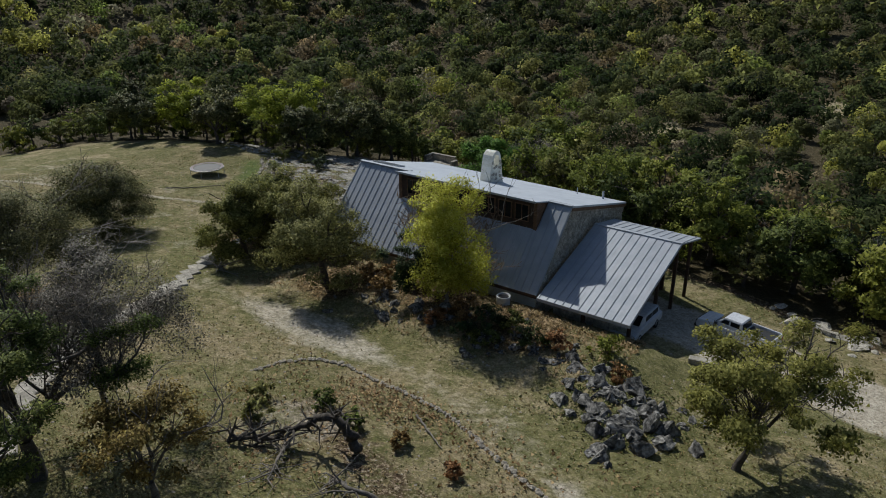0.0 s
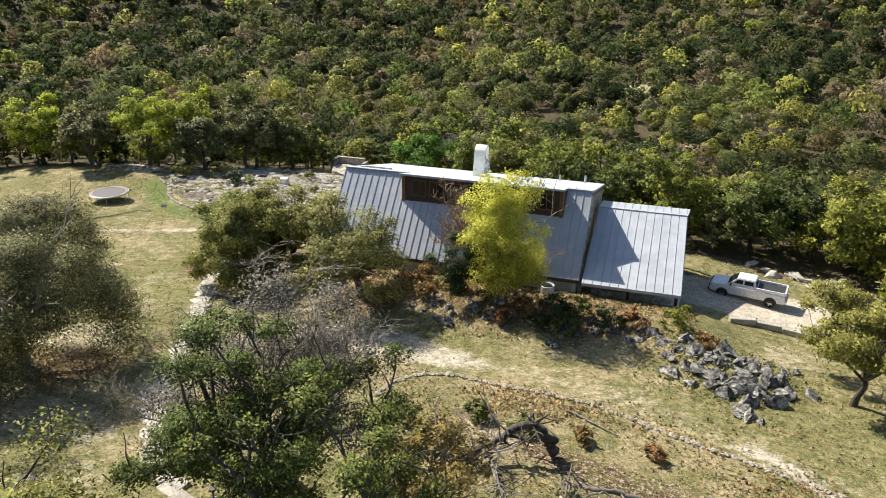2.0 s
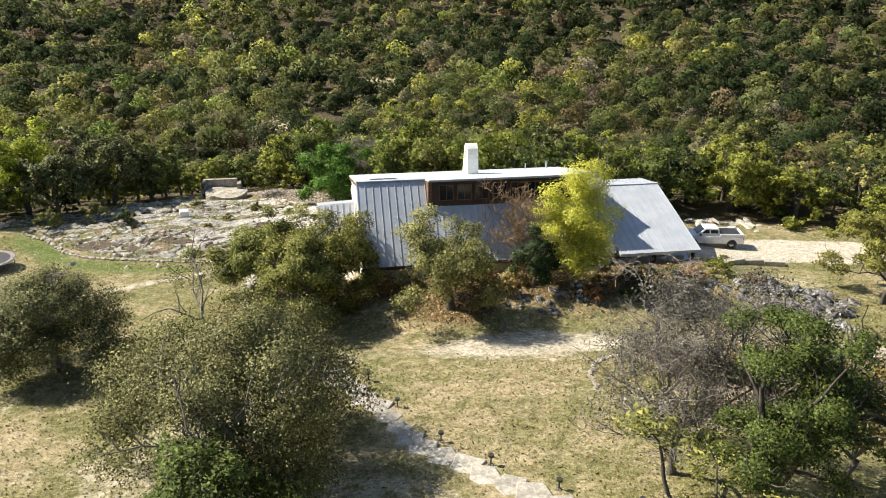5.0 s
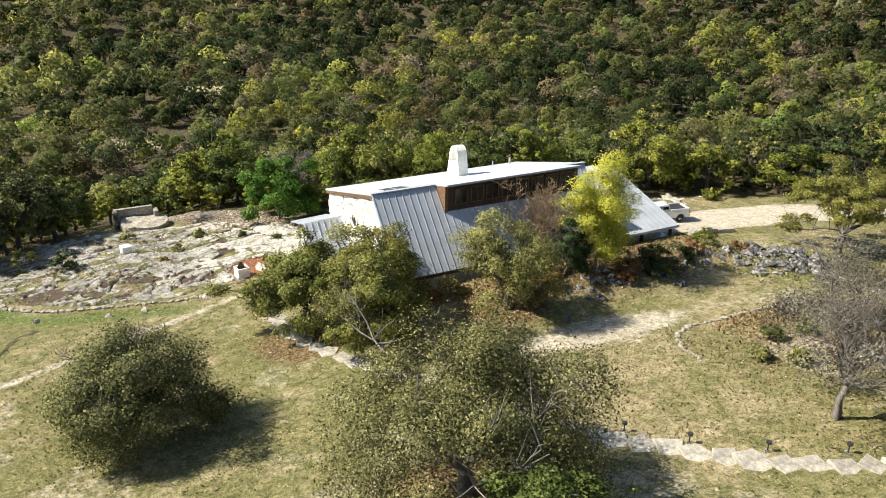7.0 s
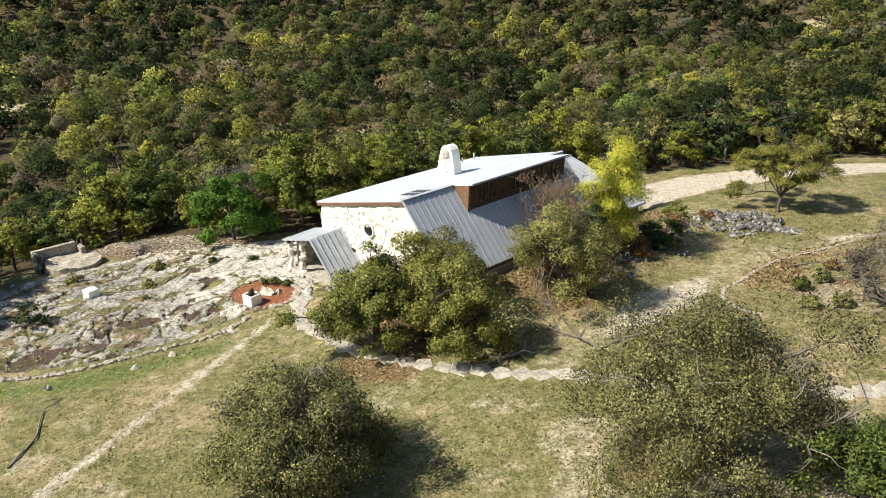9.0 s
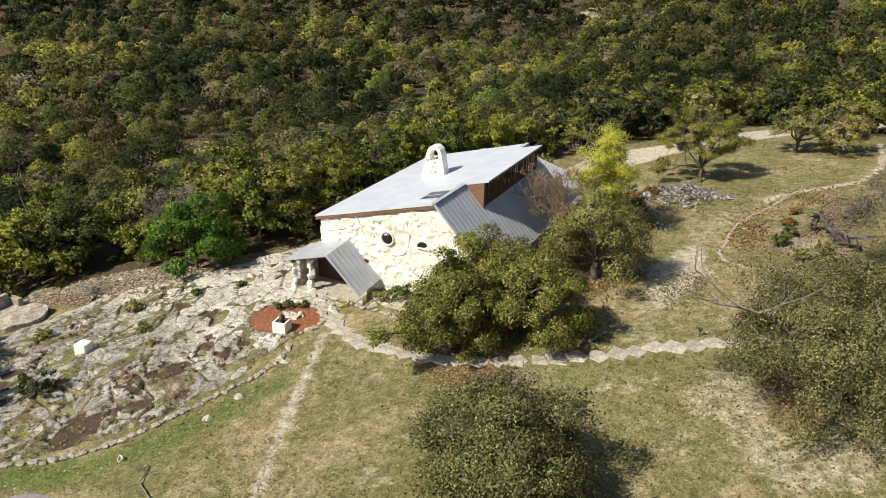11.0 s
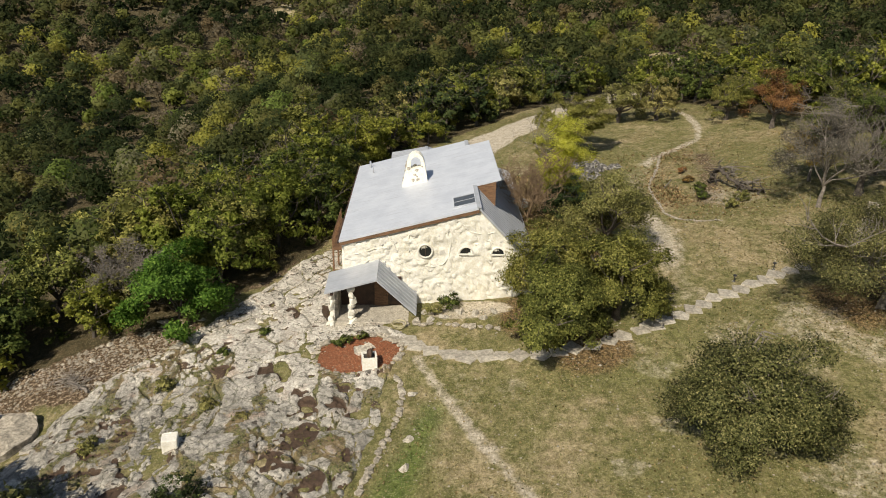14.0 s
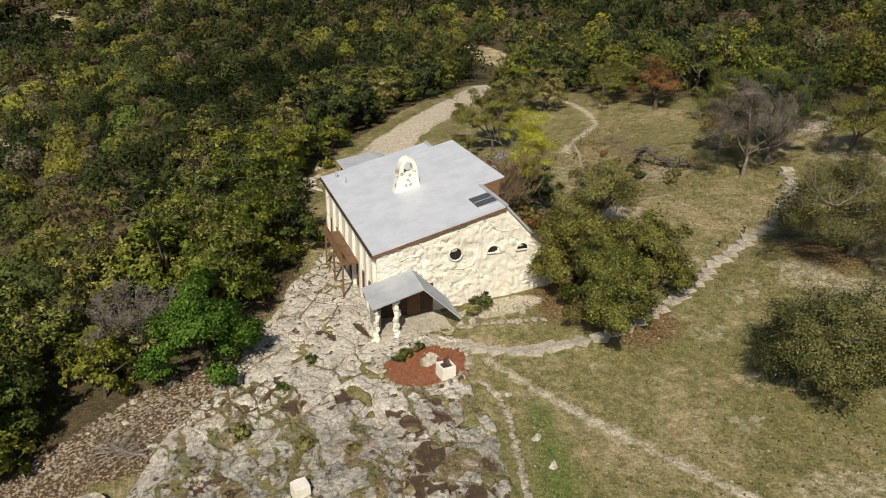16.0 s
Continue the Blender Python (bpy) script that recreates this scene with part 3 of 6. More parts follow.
    # rises westwards from the house, with a wavering edge
    west_dark = step(-2, -16, X + 2.0 * (soft_noise(X, Y, 0.2, 87, 3) - 0.5) * 4) * 0.9
    Z = ground(X, Y) + m * (h + 0.12) - 0.5 * (1 - m)
    nx, ny = X.shape
    i, j = np.meshgrid(np.arange(nx - 1), np.arange(ny - 1), indexing="ij")
    F = np.stack([i * ny + j, (i + 1) * ny + j, (i + 1) * ny + j + 1, i * ny + j + 1], -1).reshape(-1, 4)
    keep = (m[:-1, :-1] + m[1:, 1:] + m[1:, :-1] + m[:-1, 1:]).ravel() > 0.02
    me = arrays_mesh("bedrock", np.stack([X.ravel(), Y.ravel(), Z.ravel()], -1), F[keep],
                     [("soil", "POINT", soil.ravel()), ("west_dark", "POINT", west_dark.ravel()), ("pool", "POINT", np.maximum(pool, pits * 0.9).ravel())])
    tagged(from_mesh("bedrock", me, M_BEDROCK), "bare grey limestone bedrock shelf with cracks and muddy puddles", "bedrock", kind="structure")
    rng = np.random.default_rng(15)
    pick = rng.choice(soil.size, 26000, p=None)
    pick = pick[(soil.ravel()[pick] > 0.55) & (m.ravel()[pick] > 0.6)]
    return np.stack([X.ravel()[pick], Y.ravel()[pick], Z.ravel()[pick] + 0.05], -1)


ROCK_TURF = build_bedrock()


# ---- the house ----
RIDGE_Z, REAR_Y, REAR_K, EAVE_Y, FRONT_K = 8.22, 10.15, 0.262, -4.75, 1.055
WEST, EAST = -0.25, 19.15


def rear_z(y):
    return RIDGE_Z - REAR_K * y


def front_z(y):
    return RIDGE_Z + FRONT_K * y


def seams(parent, x0, x1, y_top, z_top, y_low, z_low, gap, lift=0.015):
    """Standing seams of a metal roof, each its own rib, running down the slope."""
    n = Vector((0, -(z_top - z_low), y_top - y_low)).normalized()
    if n.z < 0:
        n = -n
    me = bpy.data.meshes.new("seam")
    bm = bmesh.new()
    a, b = Vector((0, y_top, z_top)), Vector((0, y_low, z_low))
    vs = []
    for p in (a, b):
        for dx, up in ((-0.022, 0), (-0.012, 0.028), (0.012, 0.028), (0.022, 0)):
            vs.append(bm.verts.new(p + Vector((dx, 0, 0)) + n * (up + lift)))
    for i in range(3):
        bm.faces.new((vs[i], vs[i + 1], vs[i + 5], vs[i + 4]))
    bm.faces.new(vs[:4][::-1]), bm.faces.new(vs[4:])
    bm.to_mesh(me)
    bm.free()
    me.materials.append(M_ROOF)
    k = max(1, round((x1 - x0) / gap))
    for i in range(k + 1):
        s = new("seam", me)
        s.location.x = x0 + (x1 - x0) * i / k
        s.parent = parent


def relief_wall(name, y0, y1, x, top, low, face, parent, seed, material):
    """A rough rubble wall face across x, its top following the roof, with lumps pressed out of it."""
    ys, ts = np.linspace(y0, y1, 110), np.linspace(0, 1, 60)
    Yg, T = np.meshgrid(ys, ts, indexing="ij")
    Zg = low + (top(Yg) - low) * T
    e, c = cells(Yg * 1.0, Zg * 1.25, 0.62, seed)
    d = 0.15 * step(0.0, 0.10, e) * (0.3 + c) + 0.14 * (soft_noise(Yg, Zg, 0.8, seed, 4) - 0.5)
    edge = step(0, 0.08, T) * step(1, 0.97, T)
    Xg = x + face * (0.02 + d * edge)
    n, m = Yg.shape
    i, j = np.meshgrid(np.arange(n - 1), np.arange(m - 1), indexing="ij")
    F = np.stack([i * m + j, (i + 1) * m + j, (i + 1) * m + j + 1, i * m + j + 1], -1).reshape(-1, 4)
    if face > 0:
        F = F[:, ::-1]
    me = arrays_mesh(name, np.stack([Xg.ravel(), Yg.ravel(), Zg.ravel()], -1), F)
    return from_mesh(name, me, material, parent, "rough rubble stonework")


def lump_mesh(name, seed, flat=0.6, sharp=0.25, subdiv=2, cut=0.58):
    rng = random.Random(seed)
    bm = bmesh.new()
    bmesh.ops.create_icosphere(bm, subdivisions=subdiv, radius=1.0)
    off = Vector((rng.random() * 50, rng.random() * 50, rng.random() * 50))
    cuts = [Vector((rng.gauss(0, 1), rng.gauss(0, 1), rng.gauss(0, 0.8))).normalized() for _ in range(9)]
    for v in bm.verts:
        v.co *= 1 + sharp * noise.noise(v.co * 1.3 + off) + 0.5 * sharp * noise.noise(v.co * 3.1 + off)
        for c in cuts:
            d = v.co.dot(c)
            if d > cut:
                v.co -= c * (d - cut) * 0.95
        v.co.z *= flat
    me = bpy.data.meshes.new(name)
    bm.to_mesh(me)
    bm.free()
    return me


house = tagged(new("house"), "cream stone ranch house with steep grey metal roof", "house")


def build_house():
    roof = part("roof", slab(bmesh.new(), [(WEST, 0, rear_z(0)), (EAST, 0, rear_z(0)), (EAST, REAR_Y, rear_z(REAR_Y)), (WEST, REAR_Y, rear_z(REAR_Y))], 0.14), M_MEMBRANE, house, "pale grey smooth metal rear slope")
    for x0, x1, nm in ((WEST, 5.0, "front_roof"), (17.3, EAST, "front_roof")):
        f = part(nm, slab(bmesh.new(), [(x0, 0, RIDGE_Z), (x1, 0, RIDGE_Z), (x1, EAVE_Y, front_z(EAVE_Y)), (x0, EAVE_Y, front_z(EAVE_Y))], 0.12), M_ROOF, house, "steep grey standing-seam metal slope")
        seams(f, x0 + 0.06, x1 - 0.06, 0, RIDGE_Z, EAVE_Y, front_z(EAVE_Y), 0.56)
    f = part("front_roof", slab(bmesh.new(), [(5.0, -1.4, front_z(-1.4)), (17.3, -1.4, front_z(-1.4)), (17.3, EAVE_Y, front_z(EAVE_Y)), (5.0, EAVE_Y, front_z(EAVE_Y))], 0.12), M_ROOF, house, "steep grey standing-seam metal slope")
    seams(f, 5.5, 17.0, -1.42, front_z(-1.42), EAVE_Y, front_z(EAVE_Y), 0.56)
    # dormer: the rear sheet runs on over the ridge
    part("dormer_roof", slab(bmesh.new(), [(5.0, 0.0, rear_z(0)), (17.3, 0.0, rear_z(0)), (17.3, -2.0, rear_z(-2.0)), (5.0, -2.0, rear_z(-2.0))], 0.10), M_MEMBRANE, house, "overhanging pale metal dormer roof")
    part("fascia", boxed(4.98, 17.32, -2.04, -2.0, rear_z(-2) - 0.13, rear_z(-2) + 0.02), M_ROOF, house)
    for x0 in (5.02, 17.0):
        part("dormer_cheek", prism(bmesh.new(), [(-1.65, front_z(-1.65)), (-1.65, rear_z(-1.65) - 0.11), (0, RIDGE_Z - 0.11)], "x", x0, x0 + 0.26), M_WOOD, house, "brown timber dormer end")
    part("dormer_wall", boxed(5.3, 17.0, -1.6, -1.45, front_z(-1.6), rear_z(-1.6) - 0.11), M_DARKWOOD, house, "dark timber dormer wall")
    for i in range(8):
        x = 5.9 + i * 1.38
        w = part("window", boxed(x, x + 1.0, -1.65, -1.61, 7.05, 8.2), M_GLASS, house, "dark dormer window pane")
        bm = bmesh.new()
        for a in ((x - 0.06, x, 6.99, 8.26), (x + 1.0, x + 1.06, 6.99, 8.26), (x, x + 1.0, 6.99, 7.05), (x, x + 1.0, 8.2, 8.26), (x + 0.48, x + 0.52, 7.05, 8.2)):
            box(bm, a[0], a[1], -1.69, -1.603, a[2], a[3])
        part("window_frame", bm, M_WOOD, w)
    # ridge cap, skylight, eaves
    for x0, x1 in ((WEST, 5.0), (17.3, EAST)):
        part("ridge_cap", boxed(x0, x1, -0.16, 0.16, RIDGE_Z - 0.02, RIDGE_Z + 0.05), M_ROOF, house)
    sk = part("skylight", slab(bmesh.new(), [(0.9, 0.25, rear_z(0.25) + 0.10), (2.9, 0.25, rear_z(0.25) + 0.10), (2.9, 1.75, rear_z(1.75) + 0.10), (0.9, 1.75, rear_z(1.75) + 0.10)], 0.11), plain("collector", (0.07, 0.08, 0.09), 0.35), house, "dark flat roof collector panel")
    for x0, x1, ya, yb in ((0.86, 0.9, 0.21, 1.79), (2.9, 2.94, 0.21, 1.79), (1.88, 1.92, 0.25, 1.75)):
        part("collector_frame", slab(bmesh.new(), [(x0, ya, rear_z(ya) + 0.13), (x1, ya, rear_z(ya) + 0.13), (x1, yb, rear_z(yb) + 0.13), (x0, yb, rear_z(yb) + 0.13)], 0.13), M_ROOF, sk)
    part("rake_board", prism(bmesh.new(), [(0, RIDGE_Z - 0.16), (REAR_Y, rear_z(REAR_Y) - 0.16), (REAR_Y, rear_z(REAR_Y) - 0.40), (0, RIDGE_Z - 0.40)], "x", WEST + 0.02, WEST + 0.09), M_WOOD, house, "brown timber rake board under the roof edge")
    part("rake_board", prism(bmesh.new(), [(0, RIDGE_Z - 0.16), (REAR_Y, rear_z(REAR_Y) - 0.16), (REAR_Y, rear_z(REAR_Y) - 0.40), (0, RIDGE_Z - 0.40)], "x", EAST - 0.09, EAST - 0.02), M_WOOD, house)
    part("gutter", boxed(WEST, EAST, REAR_Y, REAR_Y + 0.12, rear_z(REAR_Y) - 0.2, rear_z(REAR_Y) - 0.03), M_DARKWOOD, house)
    part("eave_board", boxed(WEST, EAST, EAVE_Y - 0.03, EAVE_Y + 0.03, front_z(EAVE_Y) - 0.26, front_z(EAVE_Y) - 0.03), M_DARKWOOD, house)
    # walls
    def top(y):
        return np.where(y > 0, rear_z(y), front_z(y)) - 0.17
    gable = [(-4.3, -0.5), (9.75, -0.9), (9.75, rear_z(9.75) - 0.2), (0, RIDGE_Z - 0.2), (-4.3, front_z(-4.3) - 0.2)]
    west = part("gable_wall", prism(bmesh.new(), gable, "x", 0.06, 0.5), M_MORTAR, house)
    relief_wall("wall_face", -4.3, 9.8, 0.055, top, -0.8, -1, west, 5, M_MORTAR)
    east = part("gable_wall", prism(bmesh.new(), gable, "x", 18.5, 18.9), M_MORTAR, house)
    # east face in the darker stone: its shaded side is put into the colour
    relief_wall("wall_face", -4.3, 9.8, 18.905, top, -0.8, 1, east, 9, M_DIMSTONE)
    part("rear_wall", boxed(0.5, 18.5, 9.35, 9.75, -0.9, rear_z(9.75) - 0.2), M_MORTAR, house)
    part("front_wall", boxed(0.5, 18.5, -3.95, -3.6, -0.2, front_z(-3.95) - 0.2), M_MORTAR, house)
    # stones in the gables, each set proud of the mortar
    rng = random.Random(4)
    shapes = [lump_mesh("stone", 100 + i, 0.7, 0.3) for i in range(10)]
    for me in shapes:
        me.materials.append(M_STONE)
    # darker copies of the gable stones for the shaded east side
    old = [me.copy() for me in shapes]
    for me in old:
        me.materials[0] = M_DIMSTONE
    for wall, x, count, kit in ((west, -0.01, 130, shapes), (east, 18.99, 70, old)):
        done, tries = [], 0
        while len(done) < count and tries < 4000:
            tries += 1
            y, r = rng.uniform(-3.9, 9.4), rng.uniform(0.16, 0.42)
            z = rng.uniform(0.2, 7.6)
            if z + r > float(top(np.array(y))) - 0.15 or any(math.hypot(y - a, z - b) < (r + c) * 0.95 for a, b, c in done):
                continue
            if any(math.hypot(y - a, z - b) < c + r for a, b, c in ((3.84, 4.78, 0.75), (0.85, 4.72, 0.62), (-1.5, 4.7, 0.55))) or (5.2 < y < 10.4 and z < 3.0 and x < 1):
                continue
            done.append((y, z, r))
            s = new("stone", kit[rng.randrange(10)])
            s.parent = wall
            s.location, s.rotation_euler = (x, y, z), (rng.uniform(-0.7, 0.7), 0, 0)
            s.scale = (0.10, r * rng.uniform(0.8, 1.6), r * rng.uniform(0.7, 1.0) / 0.7)
    # modelled mortar ridges curling over the gable
    for pts in (((5.0, 6.2), (5.2, 5.2), (4.9, 4.2), (4.2, 3.7), (3.4, 3.5), (2.5, 3.7), (2.1, 4.4), (2.0, 5.4), (2.3, 6.3)), ((9.4, 4.4), (8.4, 4.6), (7.6, 4.9), (6.6, 5.0)), ((9.2, 3.4), (8.5, 3.6), (7.9, 4.1)),
                ((6.6, 6.0), (6.2, 5.4), (6.0, 4.8)), ((1.2, 6.9), (0.6, 6.3), (-0.4, 6.1), (-1.2, 6.3)), ((-0.6, 5.7), (-1.6, 5.2), (-2.6, 4.6)), ((5.8, 3.9), (5.2, 3.2), (4.9, 2.6)), ((2.6, 2.9), (2.3, 2.2), (2.4, 1.4))):
        p = np.array([(-0.08, a, b) for a, b in pts])
        t = np.linspace(0, len(p) - 1, 24)
        q = np.stack([np.interp(t, np.arange(len(p)), p[:, k]) for k in range(3)], -1)
        v, f = tubes([(q, 0.045 + 0.015 * np.sin(t * 5))], 6)
        from_mesh("mortar_ridge", arrays_mesh("mortar_ridge", v, f), M_MORTAR, west, "raised curling mortar ridge")
    # round and half-round windows
    for y, z, r, half in ((3.84, 4.78, 0.46, False), (0.85, 4.62, 0.46, True), (-1.5, 4.6, 0.44, True)):
        bm = bmesh.new()
        a0, a1, k = (0, math.pi, 14) if half else (0, 2 * math.pi, 24)
        prism(bm, [(y + r * math.cos(a0 + (a1 - a0) * i / k), z + r * 0.95 * math.sin(a0 + (a1 - a0) * i / k)) for i in range(k + (1 if half else 0))], "x", -0.12, 0.0)
        w = part("window", bm, M_GLASS, house, "small round window" if not half else "small half-round window")
        ring = np.array([(-0.13, y + (r + 0.06) * math.cos(a), z + (r + 0.06) * math.sin(a)) for a in np.linspace(0, 2 * math.pi, 30)])
        if half:
            ring = np.array([(-0.13, y + (r + 0.06) * math.cos(a), z + (r + 0.06) * math.sin(a)) for a in np.linspace(0, math.pi, 16)])
        v, f = tubes([(ring, np.full(len(ring), 0.08))], 6)
        from_mesh("window_surround", arrays_mesh("window_surround", v, f), M_STONE, w, "thick stone surround")
        bm = bmesh.new()
        box(bm, -0.14, -0.121, y - 0.015, y + 0.015, z if half else z - r, z + r * 0.93)
        part("glazing_bar", bm, M_DARKWOOD, w)
        if half:
            part("sill", boxed(-0.2, -0.02, y - r - 0.1, y + r + 0.1, z - 0.13, z - 0.01, bevel=0.03), M_STONE, w)
    # chimney on the rear slope: a tapering stone stack with an arched opening
    bm = bmesh.new()
    prism(bm, [(3.55, 6.6), (5.95, 6.2), (5.47, 8.3), (3.87, 8.3)], "x", 9.15, 10.05)
    for s in (-1, 1):
        prism(bm, [(4.67 + s * 0.80, 8.302), (4.67 + s * 0.42, 8.302), (4.67 + s * 0.42, 8.85), (4.67 + s * 0.32, 9.12), (4.67 + s * 0.15, 9.26), (4.67, 9.30), (4.67, 9.62), (4.67 + s * 0.3, 9.55), (4.67 + s * 0.55, 9.32), (4.67 + s * 0.70, 8.9)], "x", 9.15, 10.05)
    ch = part("chimney", bm, M_MORTAR, house, "tapered cream stone chimney with an arched opening")
    cs = [lump_mesh("stone", 140 + i, 0.7, 0.3) for i in range(4)]
    for me in cs:
        me.materials.append(M_DIMSTONE)
    for i in range(40):
        z = rng.uniform(7.2, 8.9)
        k = (z - 6.4) / 2.5
        y0, y1 = 3.6 + 0.42 * k, 5.9 - 0.5 * k
        side = rng.random()
        s = new("stone", cs[i % 4])
        s.parent = ch
        r = rng.uniform(0.12, 0.24)
        if side < 0.66:
            y = rng.uniform(y0 + 0.1, y1 - 0.1)
            if 8.35 < z and 4.2 < y < 5.15:
                z -= 1.0
            s.location, s.scale = (9.15 if side < 0.33 else 10.05, y, z), (0.07, r, r)
        else:
            s.location, s.scale = (rng.uniform(9.25, 9.95), y0 if side < 0.83 else y1, z), (r, 0.07, r)
    # vents
    for x, y, r in ((15.5, 8.6, 0.05), (17.6, 9.0, 0.09)):
        v, f = tubes([(np.array([(x, y, 5.8), (x, y, 6.5)]), np.array([r, r]))], 8)
        from_mesh("vent_pipe", arrays_mesh("vent_pipe", v, f), M_ROOF, house)
    # rear side: stone piers, tall windows and a timber balcony
    for i, x in enumerate((0.6, 2.6, 4.6, 7.2, 9.8, 12.4, 15.0, 17.9)):
        part("pier", boxed(x - 0.28, x + 0.28, 9.75, 10.0, -0.9, 5.2, bevel=0.06), M_STONE, house)
        if i < 7:
            w = part("window", boxed(x + 0.5, x + 1.6, 9.76, 9.80, 0.4, 2.3), M_GLASS, house)
            bm = bmesh.new()
            box(bm, x + 0.4, x + 0.5, 9.76, 9.86, 0.3, 2.4), box(bm, x + 1.6, x + 1.7, 9.76, 9.86, 0.3, 2.4), box(bm, x + 0.5, x + 1.6, 9.76, 9.86, 2.3, 2.4), box(bm, x + 0.5, x + 1.6, 9.76, 9.86, 0.3, 0.4)
            part("window_frame", bm, M_WOOD, w)
    bal = part("balcony", boxed(4.9, 12.0, 10.0, 11.3, 2.7, 2.85), M_WOOD, house, "brown timber balcony")
    part("rail", boxed(4.9, 12.0, 11.22, 11.3, 3.65, 3.75), M_WOOD, bal)
    for i in range(24):
        part("baluster", boxed(4.95 + i * 0.304, 5.0 + i * 0.304, 11.24, 11.28, 2.85, 3.65), M_WOOD, bal)
    for x in (5.0, 8.4, 11.9):
        part("post", boxed(x - 0.07, x + 0.07, 11.15, 11.29, gz(x, 11.2) - 0.2, 2.7), M_WOOD, bal)
    # porch on the west gable
    porch = part("porch_roof", slab(slab(bmesh.new(), [(0.0, 7.25, 4.05), (-3.25, 7.25, 3.85), (-3.25, 10.95, 2.80), (0.0, 10.95, 2.95)], 0.10), [(0.0, 7.25, 4.05), (-3.25, 7.25, 3.85), (-3.25, 4.45, 1.15), (0.0, 4.45, 1.35)], 0.10), M_ROOF, house, "grey metal porch roof, one side short and one side steep")
    for i in range(7):
        x = -0.05 - i * 0.525
        k = -x / 3.25
        a, b = np.array([x, 7.2, 4.10 - 0.2 * k]), np.array([x, 4.45, 1.41 - 0.2 * k])
        v, f = tubes([(np.stack([a, b]), np.array([0.035, 0.035]))], 4)
        from_mesh("seam", arrays_mesh("seam", v, f), M_ROOF, porch)
    part("porch_beam", boxed(-3.1, -0.1, 10.35, 10.55, 2.55, 2.80), M_DARKWOOD, house)
    # added dark sheet over the gable, painting the shade inside the porch
    part("porch_back", boxed(-0.24, -0.17, 5.6, 10.1, 0.0, 2.75), M_DARKWOOD, house, "dark panel standing in for the porch recess's shade")
    d = part("door", boxed(-0.33, -0.245, 6.6, 7.6, 0.3, 2.35, bevel=0.01), M_WOOD, house, "brown timber front door")
    part("door_handle", boxed(-0.39, -0.33, 6.7, 6.76, 1.25, 1.4, bevel=0.01), plain("dark_iron", (0.03, 0.03, 0.03), 0.4, 0.8), d)
    part("threshold", boxed(-3.0, 0.0, 5.0, 10.2, -0.4, gz(-1.5, 8) + 0.22, bevel=0.05), M_FLAG, house)
    part("porch_wall", boxed(-2.3, 0.0, 10.1, 10.35, -0.4, 2.75, bevel=0.04), M_DIMSTONE, house, "rough stone porch side wall")
    # pillars of stacked rough stones
    stack = [lump_mesh("pillar_stone", 180 + i, 0.9, 0.35) for i in range(5)]
    for me in stack:
        me.materials.append(M_MORTAR)
    for x, y, r in ((-2.65, 9.1, 0.33), (-2.75, 10.5, 0.27)):
        z, zt, i = gz(x, y) - 0.1, 2.62, 0
        p = tagged(new("porch_pillar"), "pillar of stacked rough pale stones")
        p.parent = house
        while z < zt:
            k = r * (1.75 if i == 0 else rng.uniform(0.9, 1.15))
            st = new("pillar_stone", stack[i % 5])
            st.parent = p
            st.location, st.rotation_euler, st.scale = (x + rng.uniform(-0.05, 0.05), y + rng.uniform(-0.06, 0.06), z + 0.26), (0, 0, rng.uniform(0, 6)), (k, k, 0.36)
            z += 0.42
            i += 1


build_house()


# ---- carport ----
carport = tagged(new("carport"), "open carport with a grey standing-seam metal roof", "carport")


def build_carport():
    x0, x1, yf, zf, yr, zr, yb, zb = 19.35, 26.0, -5.05, 3.2, 3.7, 5.78, 7.3, 5.05
    f = part("roof", slab(bmesh.new(), [(x0, yr, zr), (x1, yr, zr), (x1, yf, zf), (x0, yf, zf)], 0.11), M_ROOF, carport)
    seams(f, x0 + 0.1, x1 - 0.06, yr, zr, yf, zf, 0.6)
    b = part("rear_roof", slab(bmesh.new(), [(x0, yr, zr), (x1, yr, zr), (x1 + 0.25, yb, zb), (x0, yb, zb)], 0.11), M_ROOF, carport)
    seams(b, x0 + 0.1, x1 - 0.06, yr, zr, yb, zb, 0.6)
    part("ridge_cap", boxed(x0, x1, yr - 0.15, yr + 0.15, zr - 0.03, zr + 0.05), M_ROOF, carport)
    # stone toned down here to deepen the shadow below the eave
    part("low_wall", boxed(x0 + 0.6, x1 - 0.6, -3.7, -3.35, 0.2, 2.1, bevel=0.05), M_DIMSTONE, carport, "low rubble wall under the eave")
    part("fascia", boxed(x0, x1, yf - 0.03, yf + 0.02, zf - 0.2, zf + 0.02), M_ROOF, carport)
    for x, y in ((25.7, -4.4), (25.7, 0.2), (25.7, 3.7), (25.7, 6.8), (22.5, -4.4), (22.5, 6.8), (19.6, 6.8)):
        zt = zf + (zr - zf) * (y - yf) / (yr - yf) if y < yr else zr + (zb - zr) * (y - yr) / (yb - yr)
        part("post", boxed(x - 0.11, x + 0.11, y - 0.11, y + 0.11, gz(x, y) - 0.3, zt - 0.12, bevel=0.02), M_DARKWOOD, carport)
    part("beam", boxed(25.6, 25.8, 3.6, 3.8, 5.35, 5.55), M_DARKWOOD, carport)
    part("back_wall", boxed(19.6, 24.0, 6.9, 7.1, 0.0, 4.9), M_DARKWOOD, carport)


build_carport()


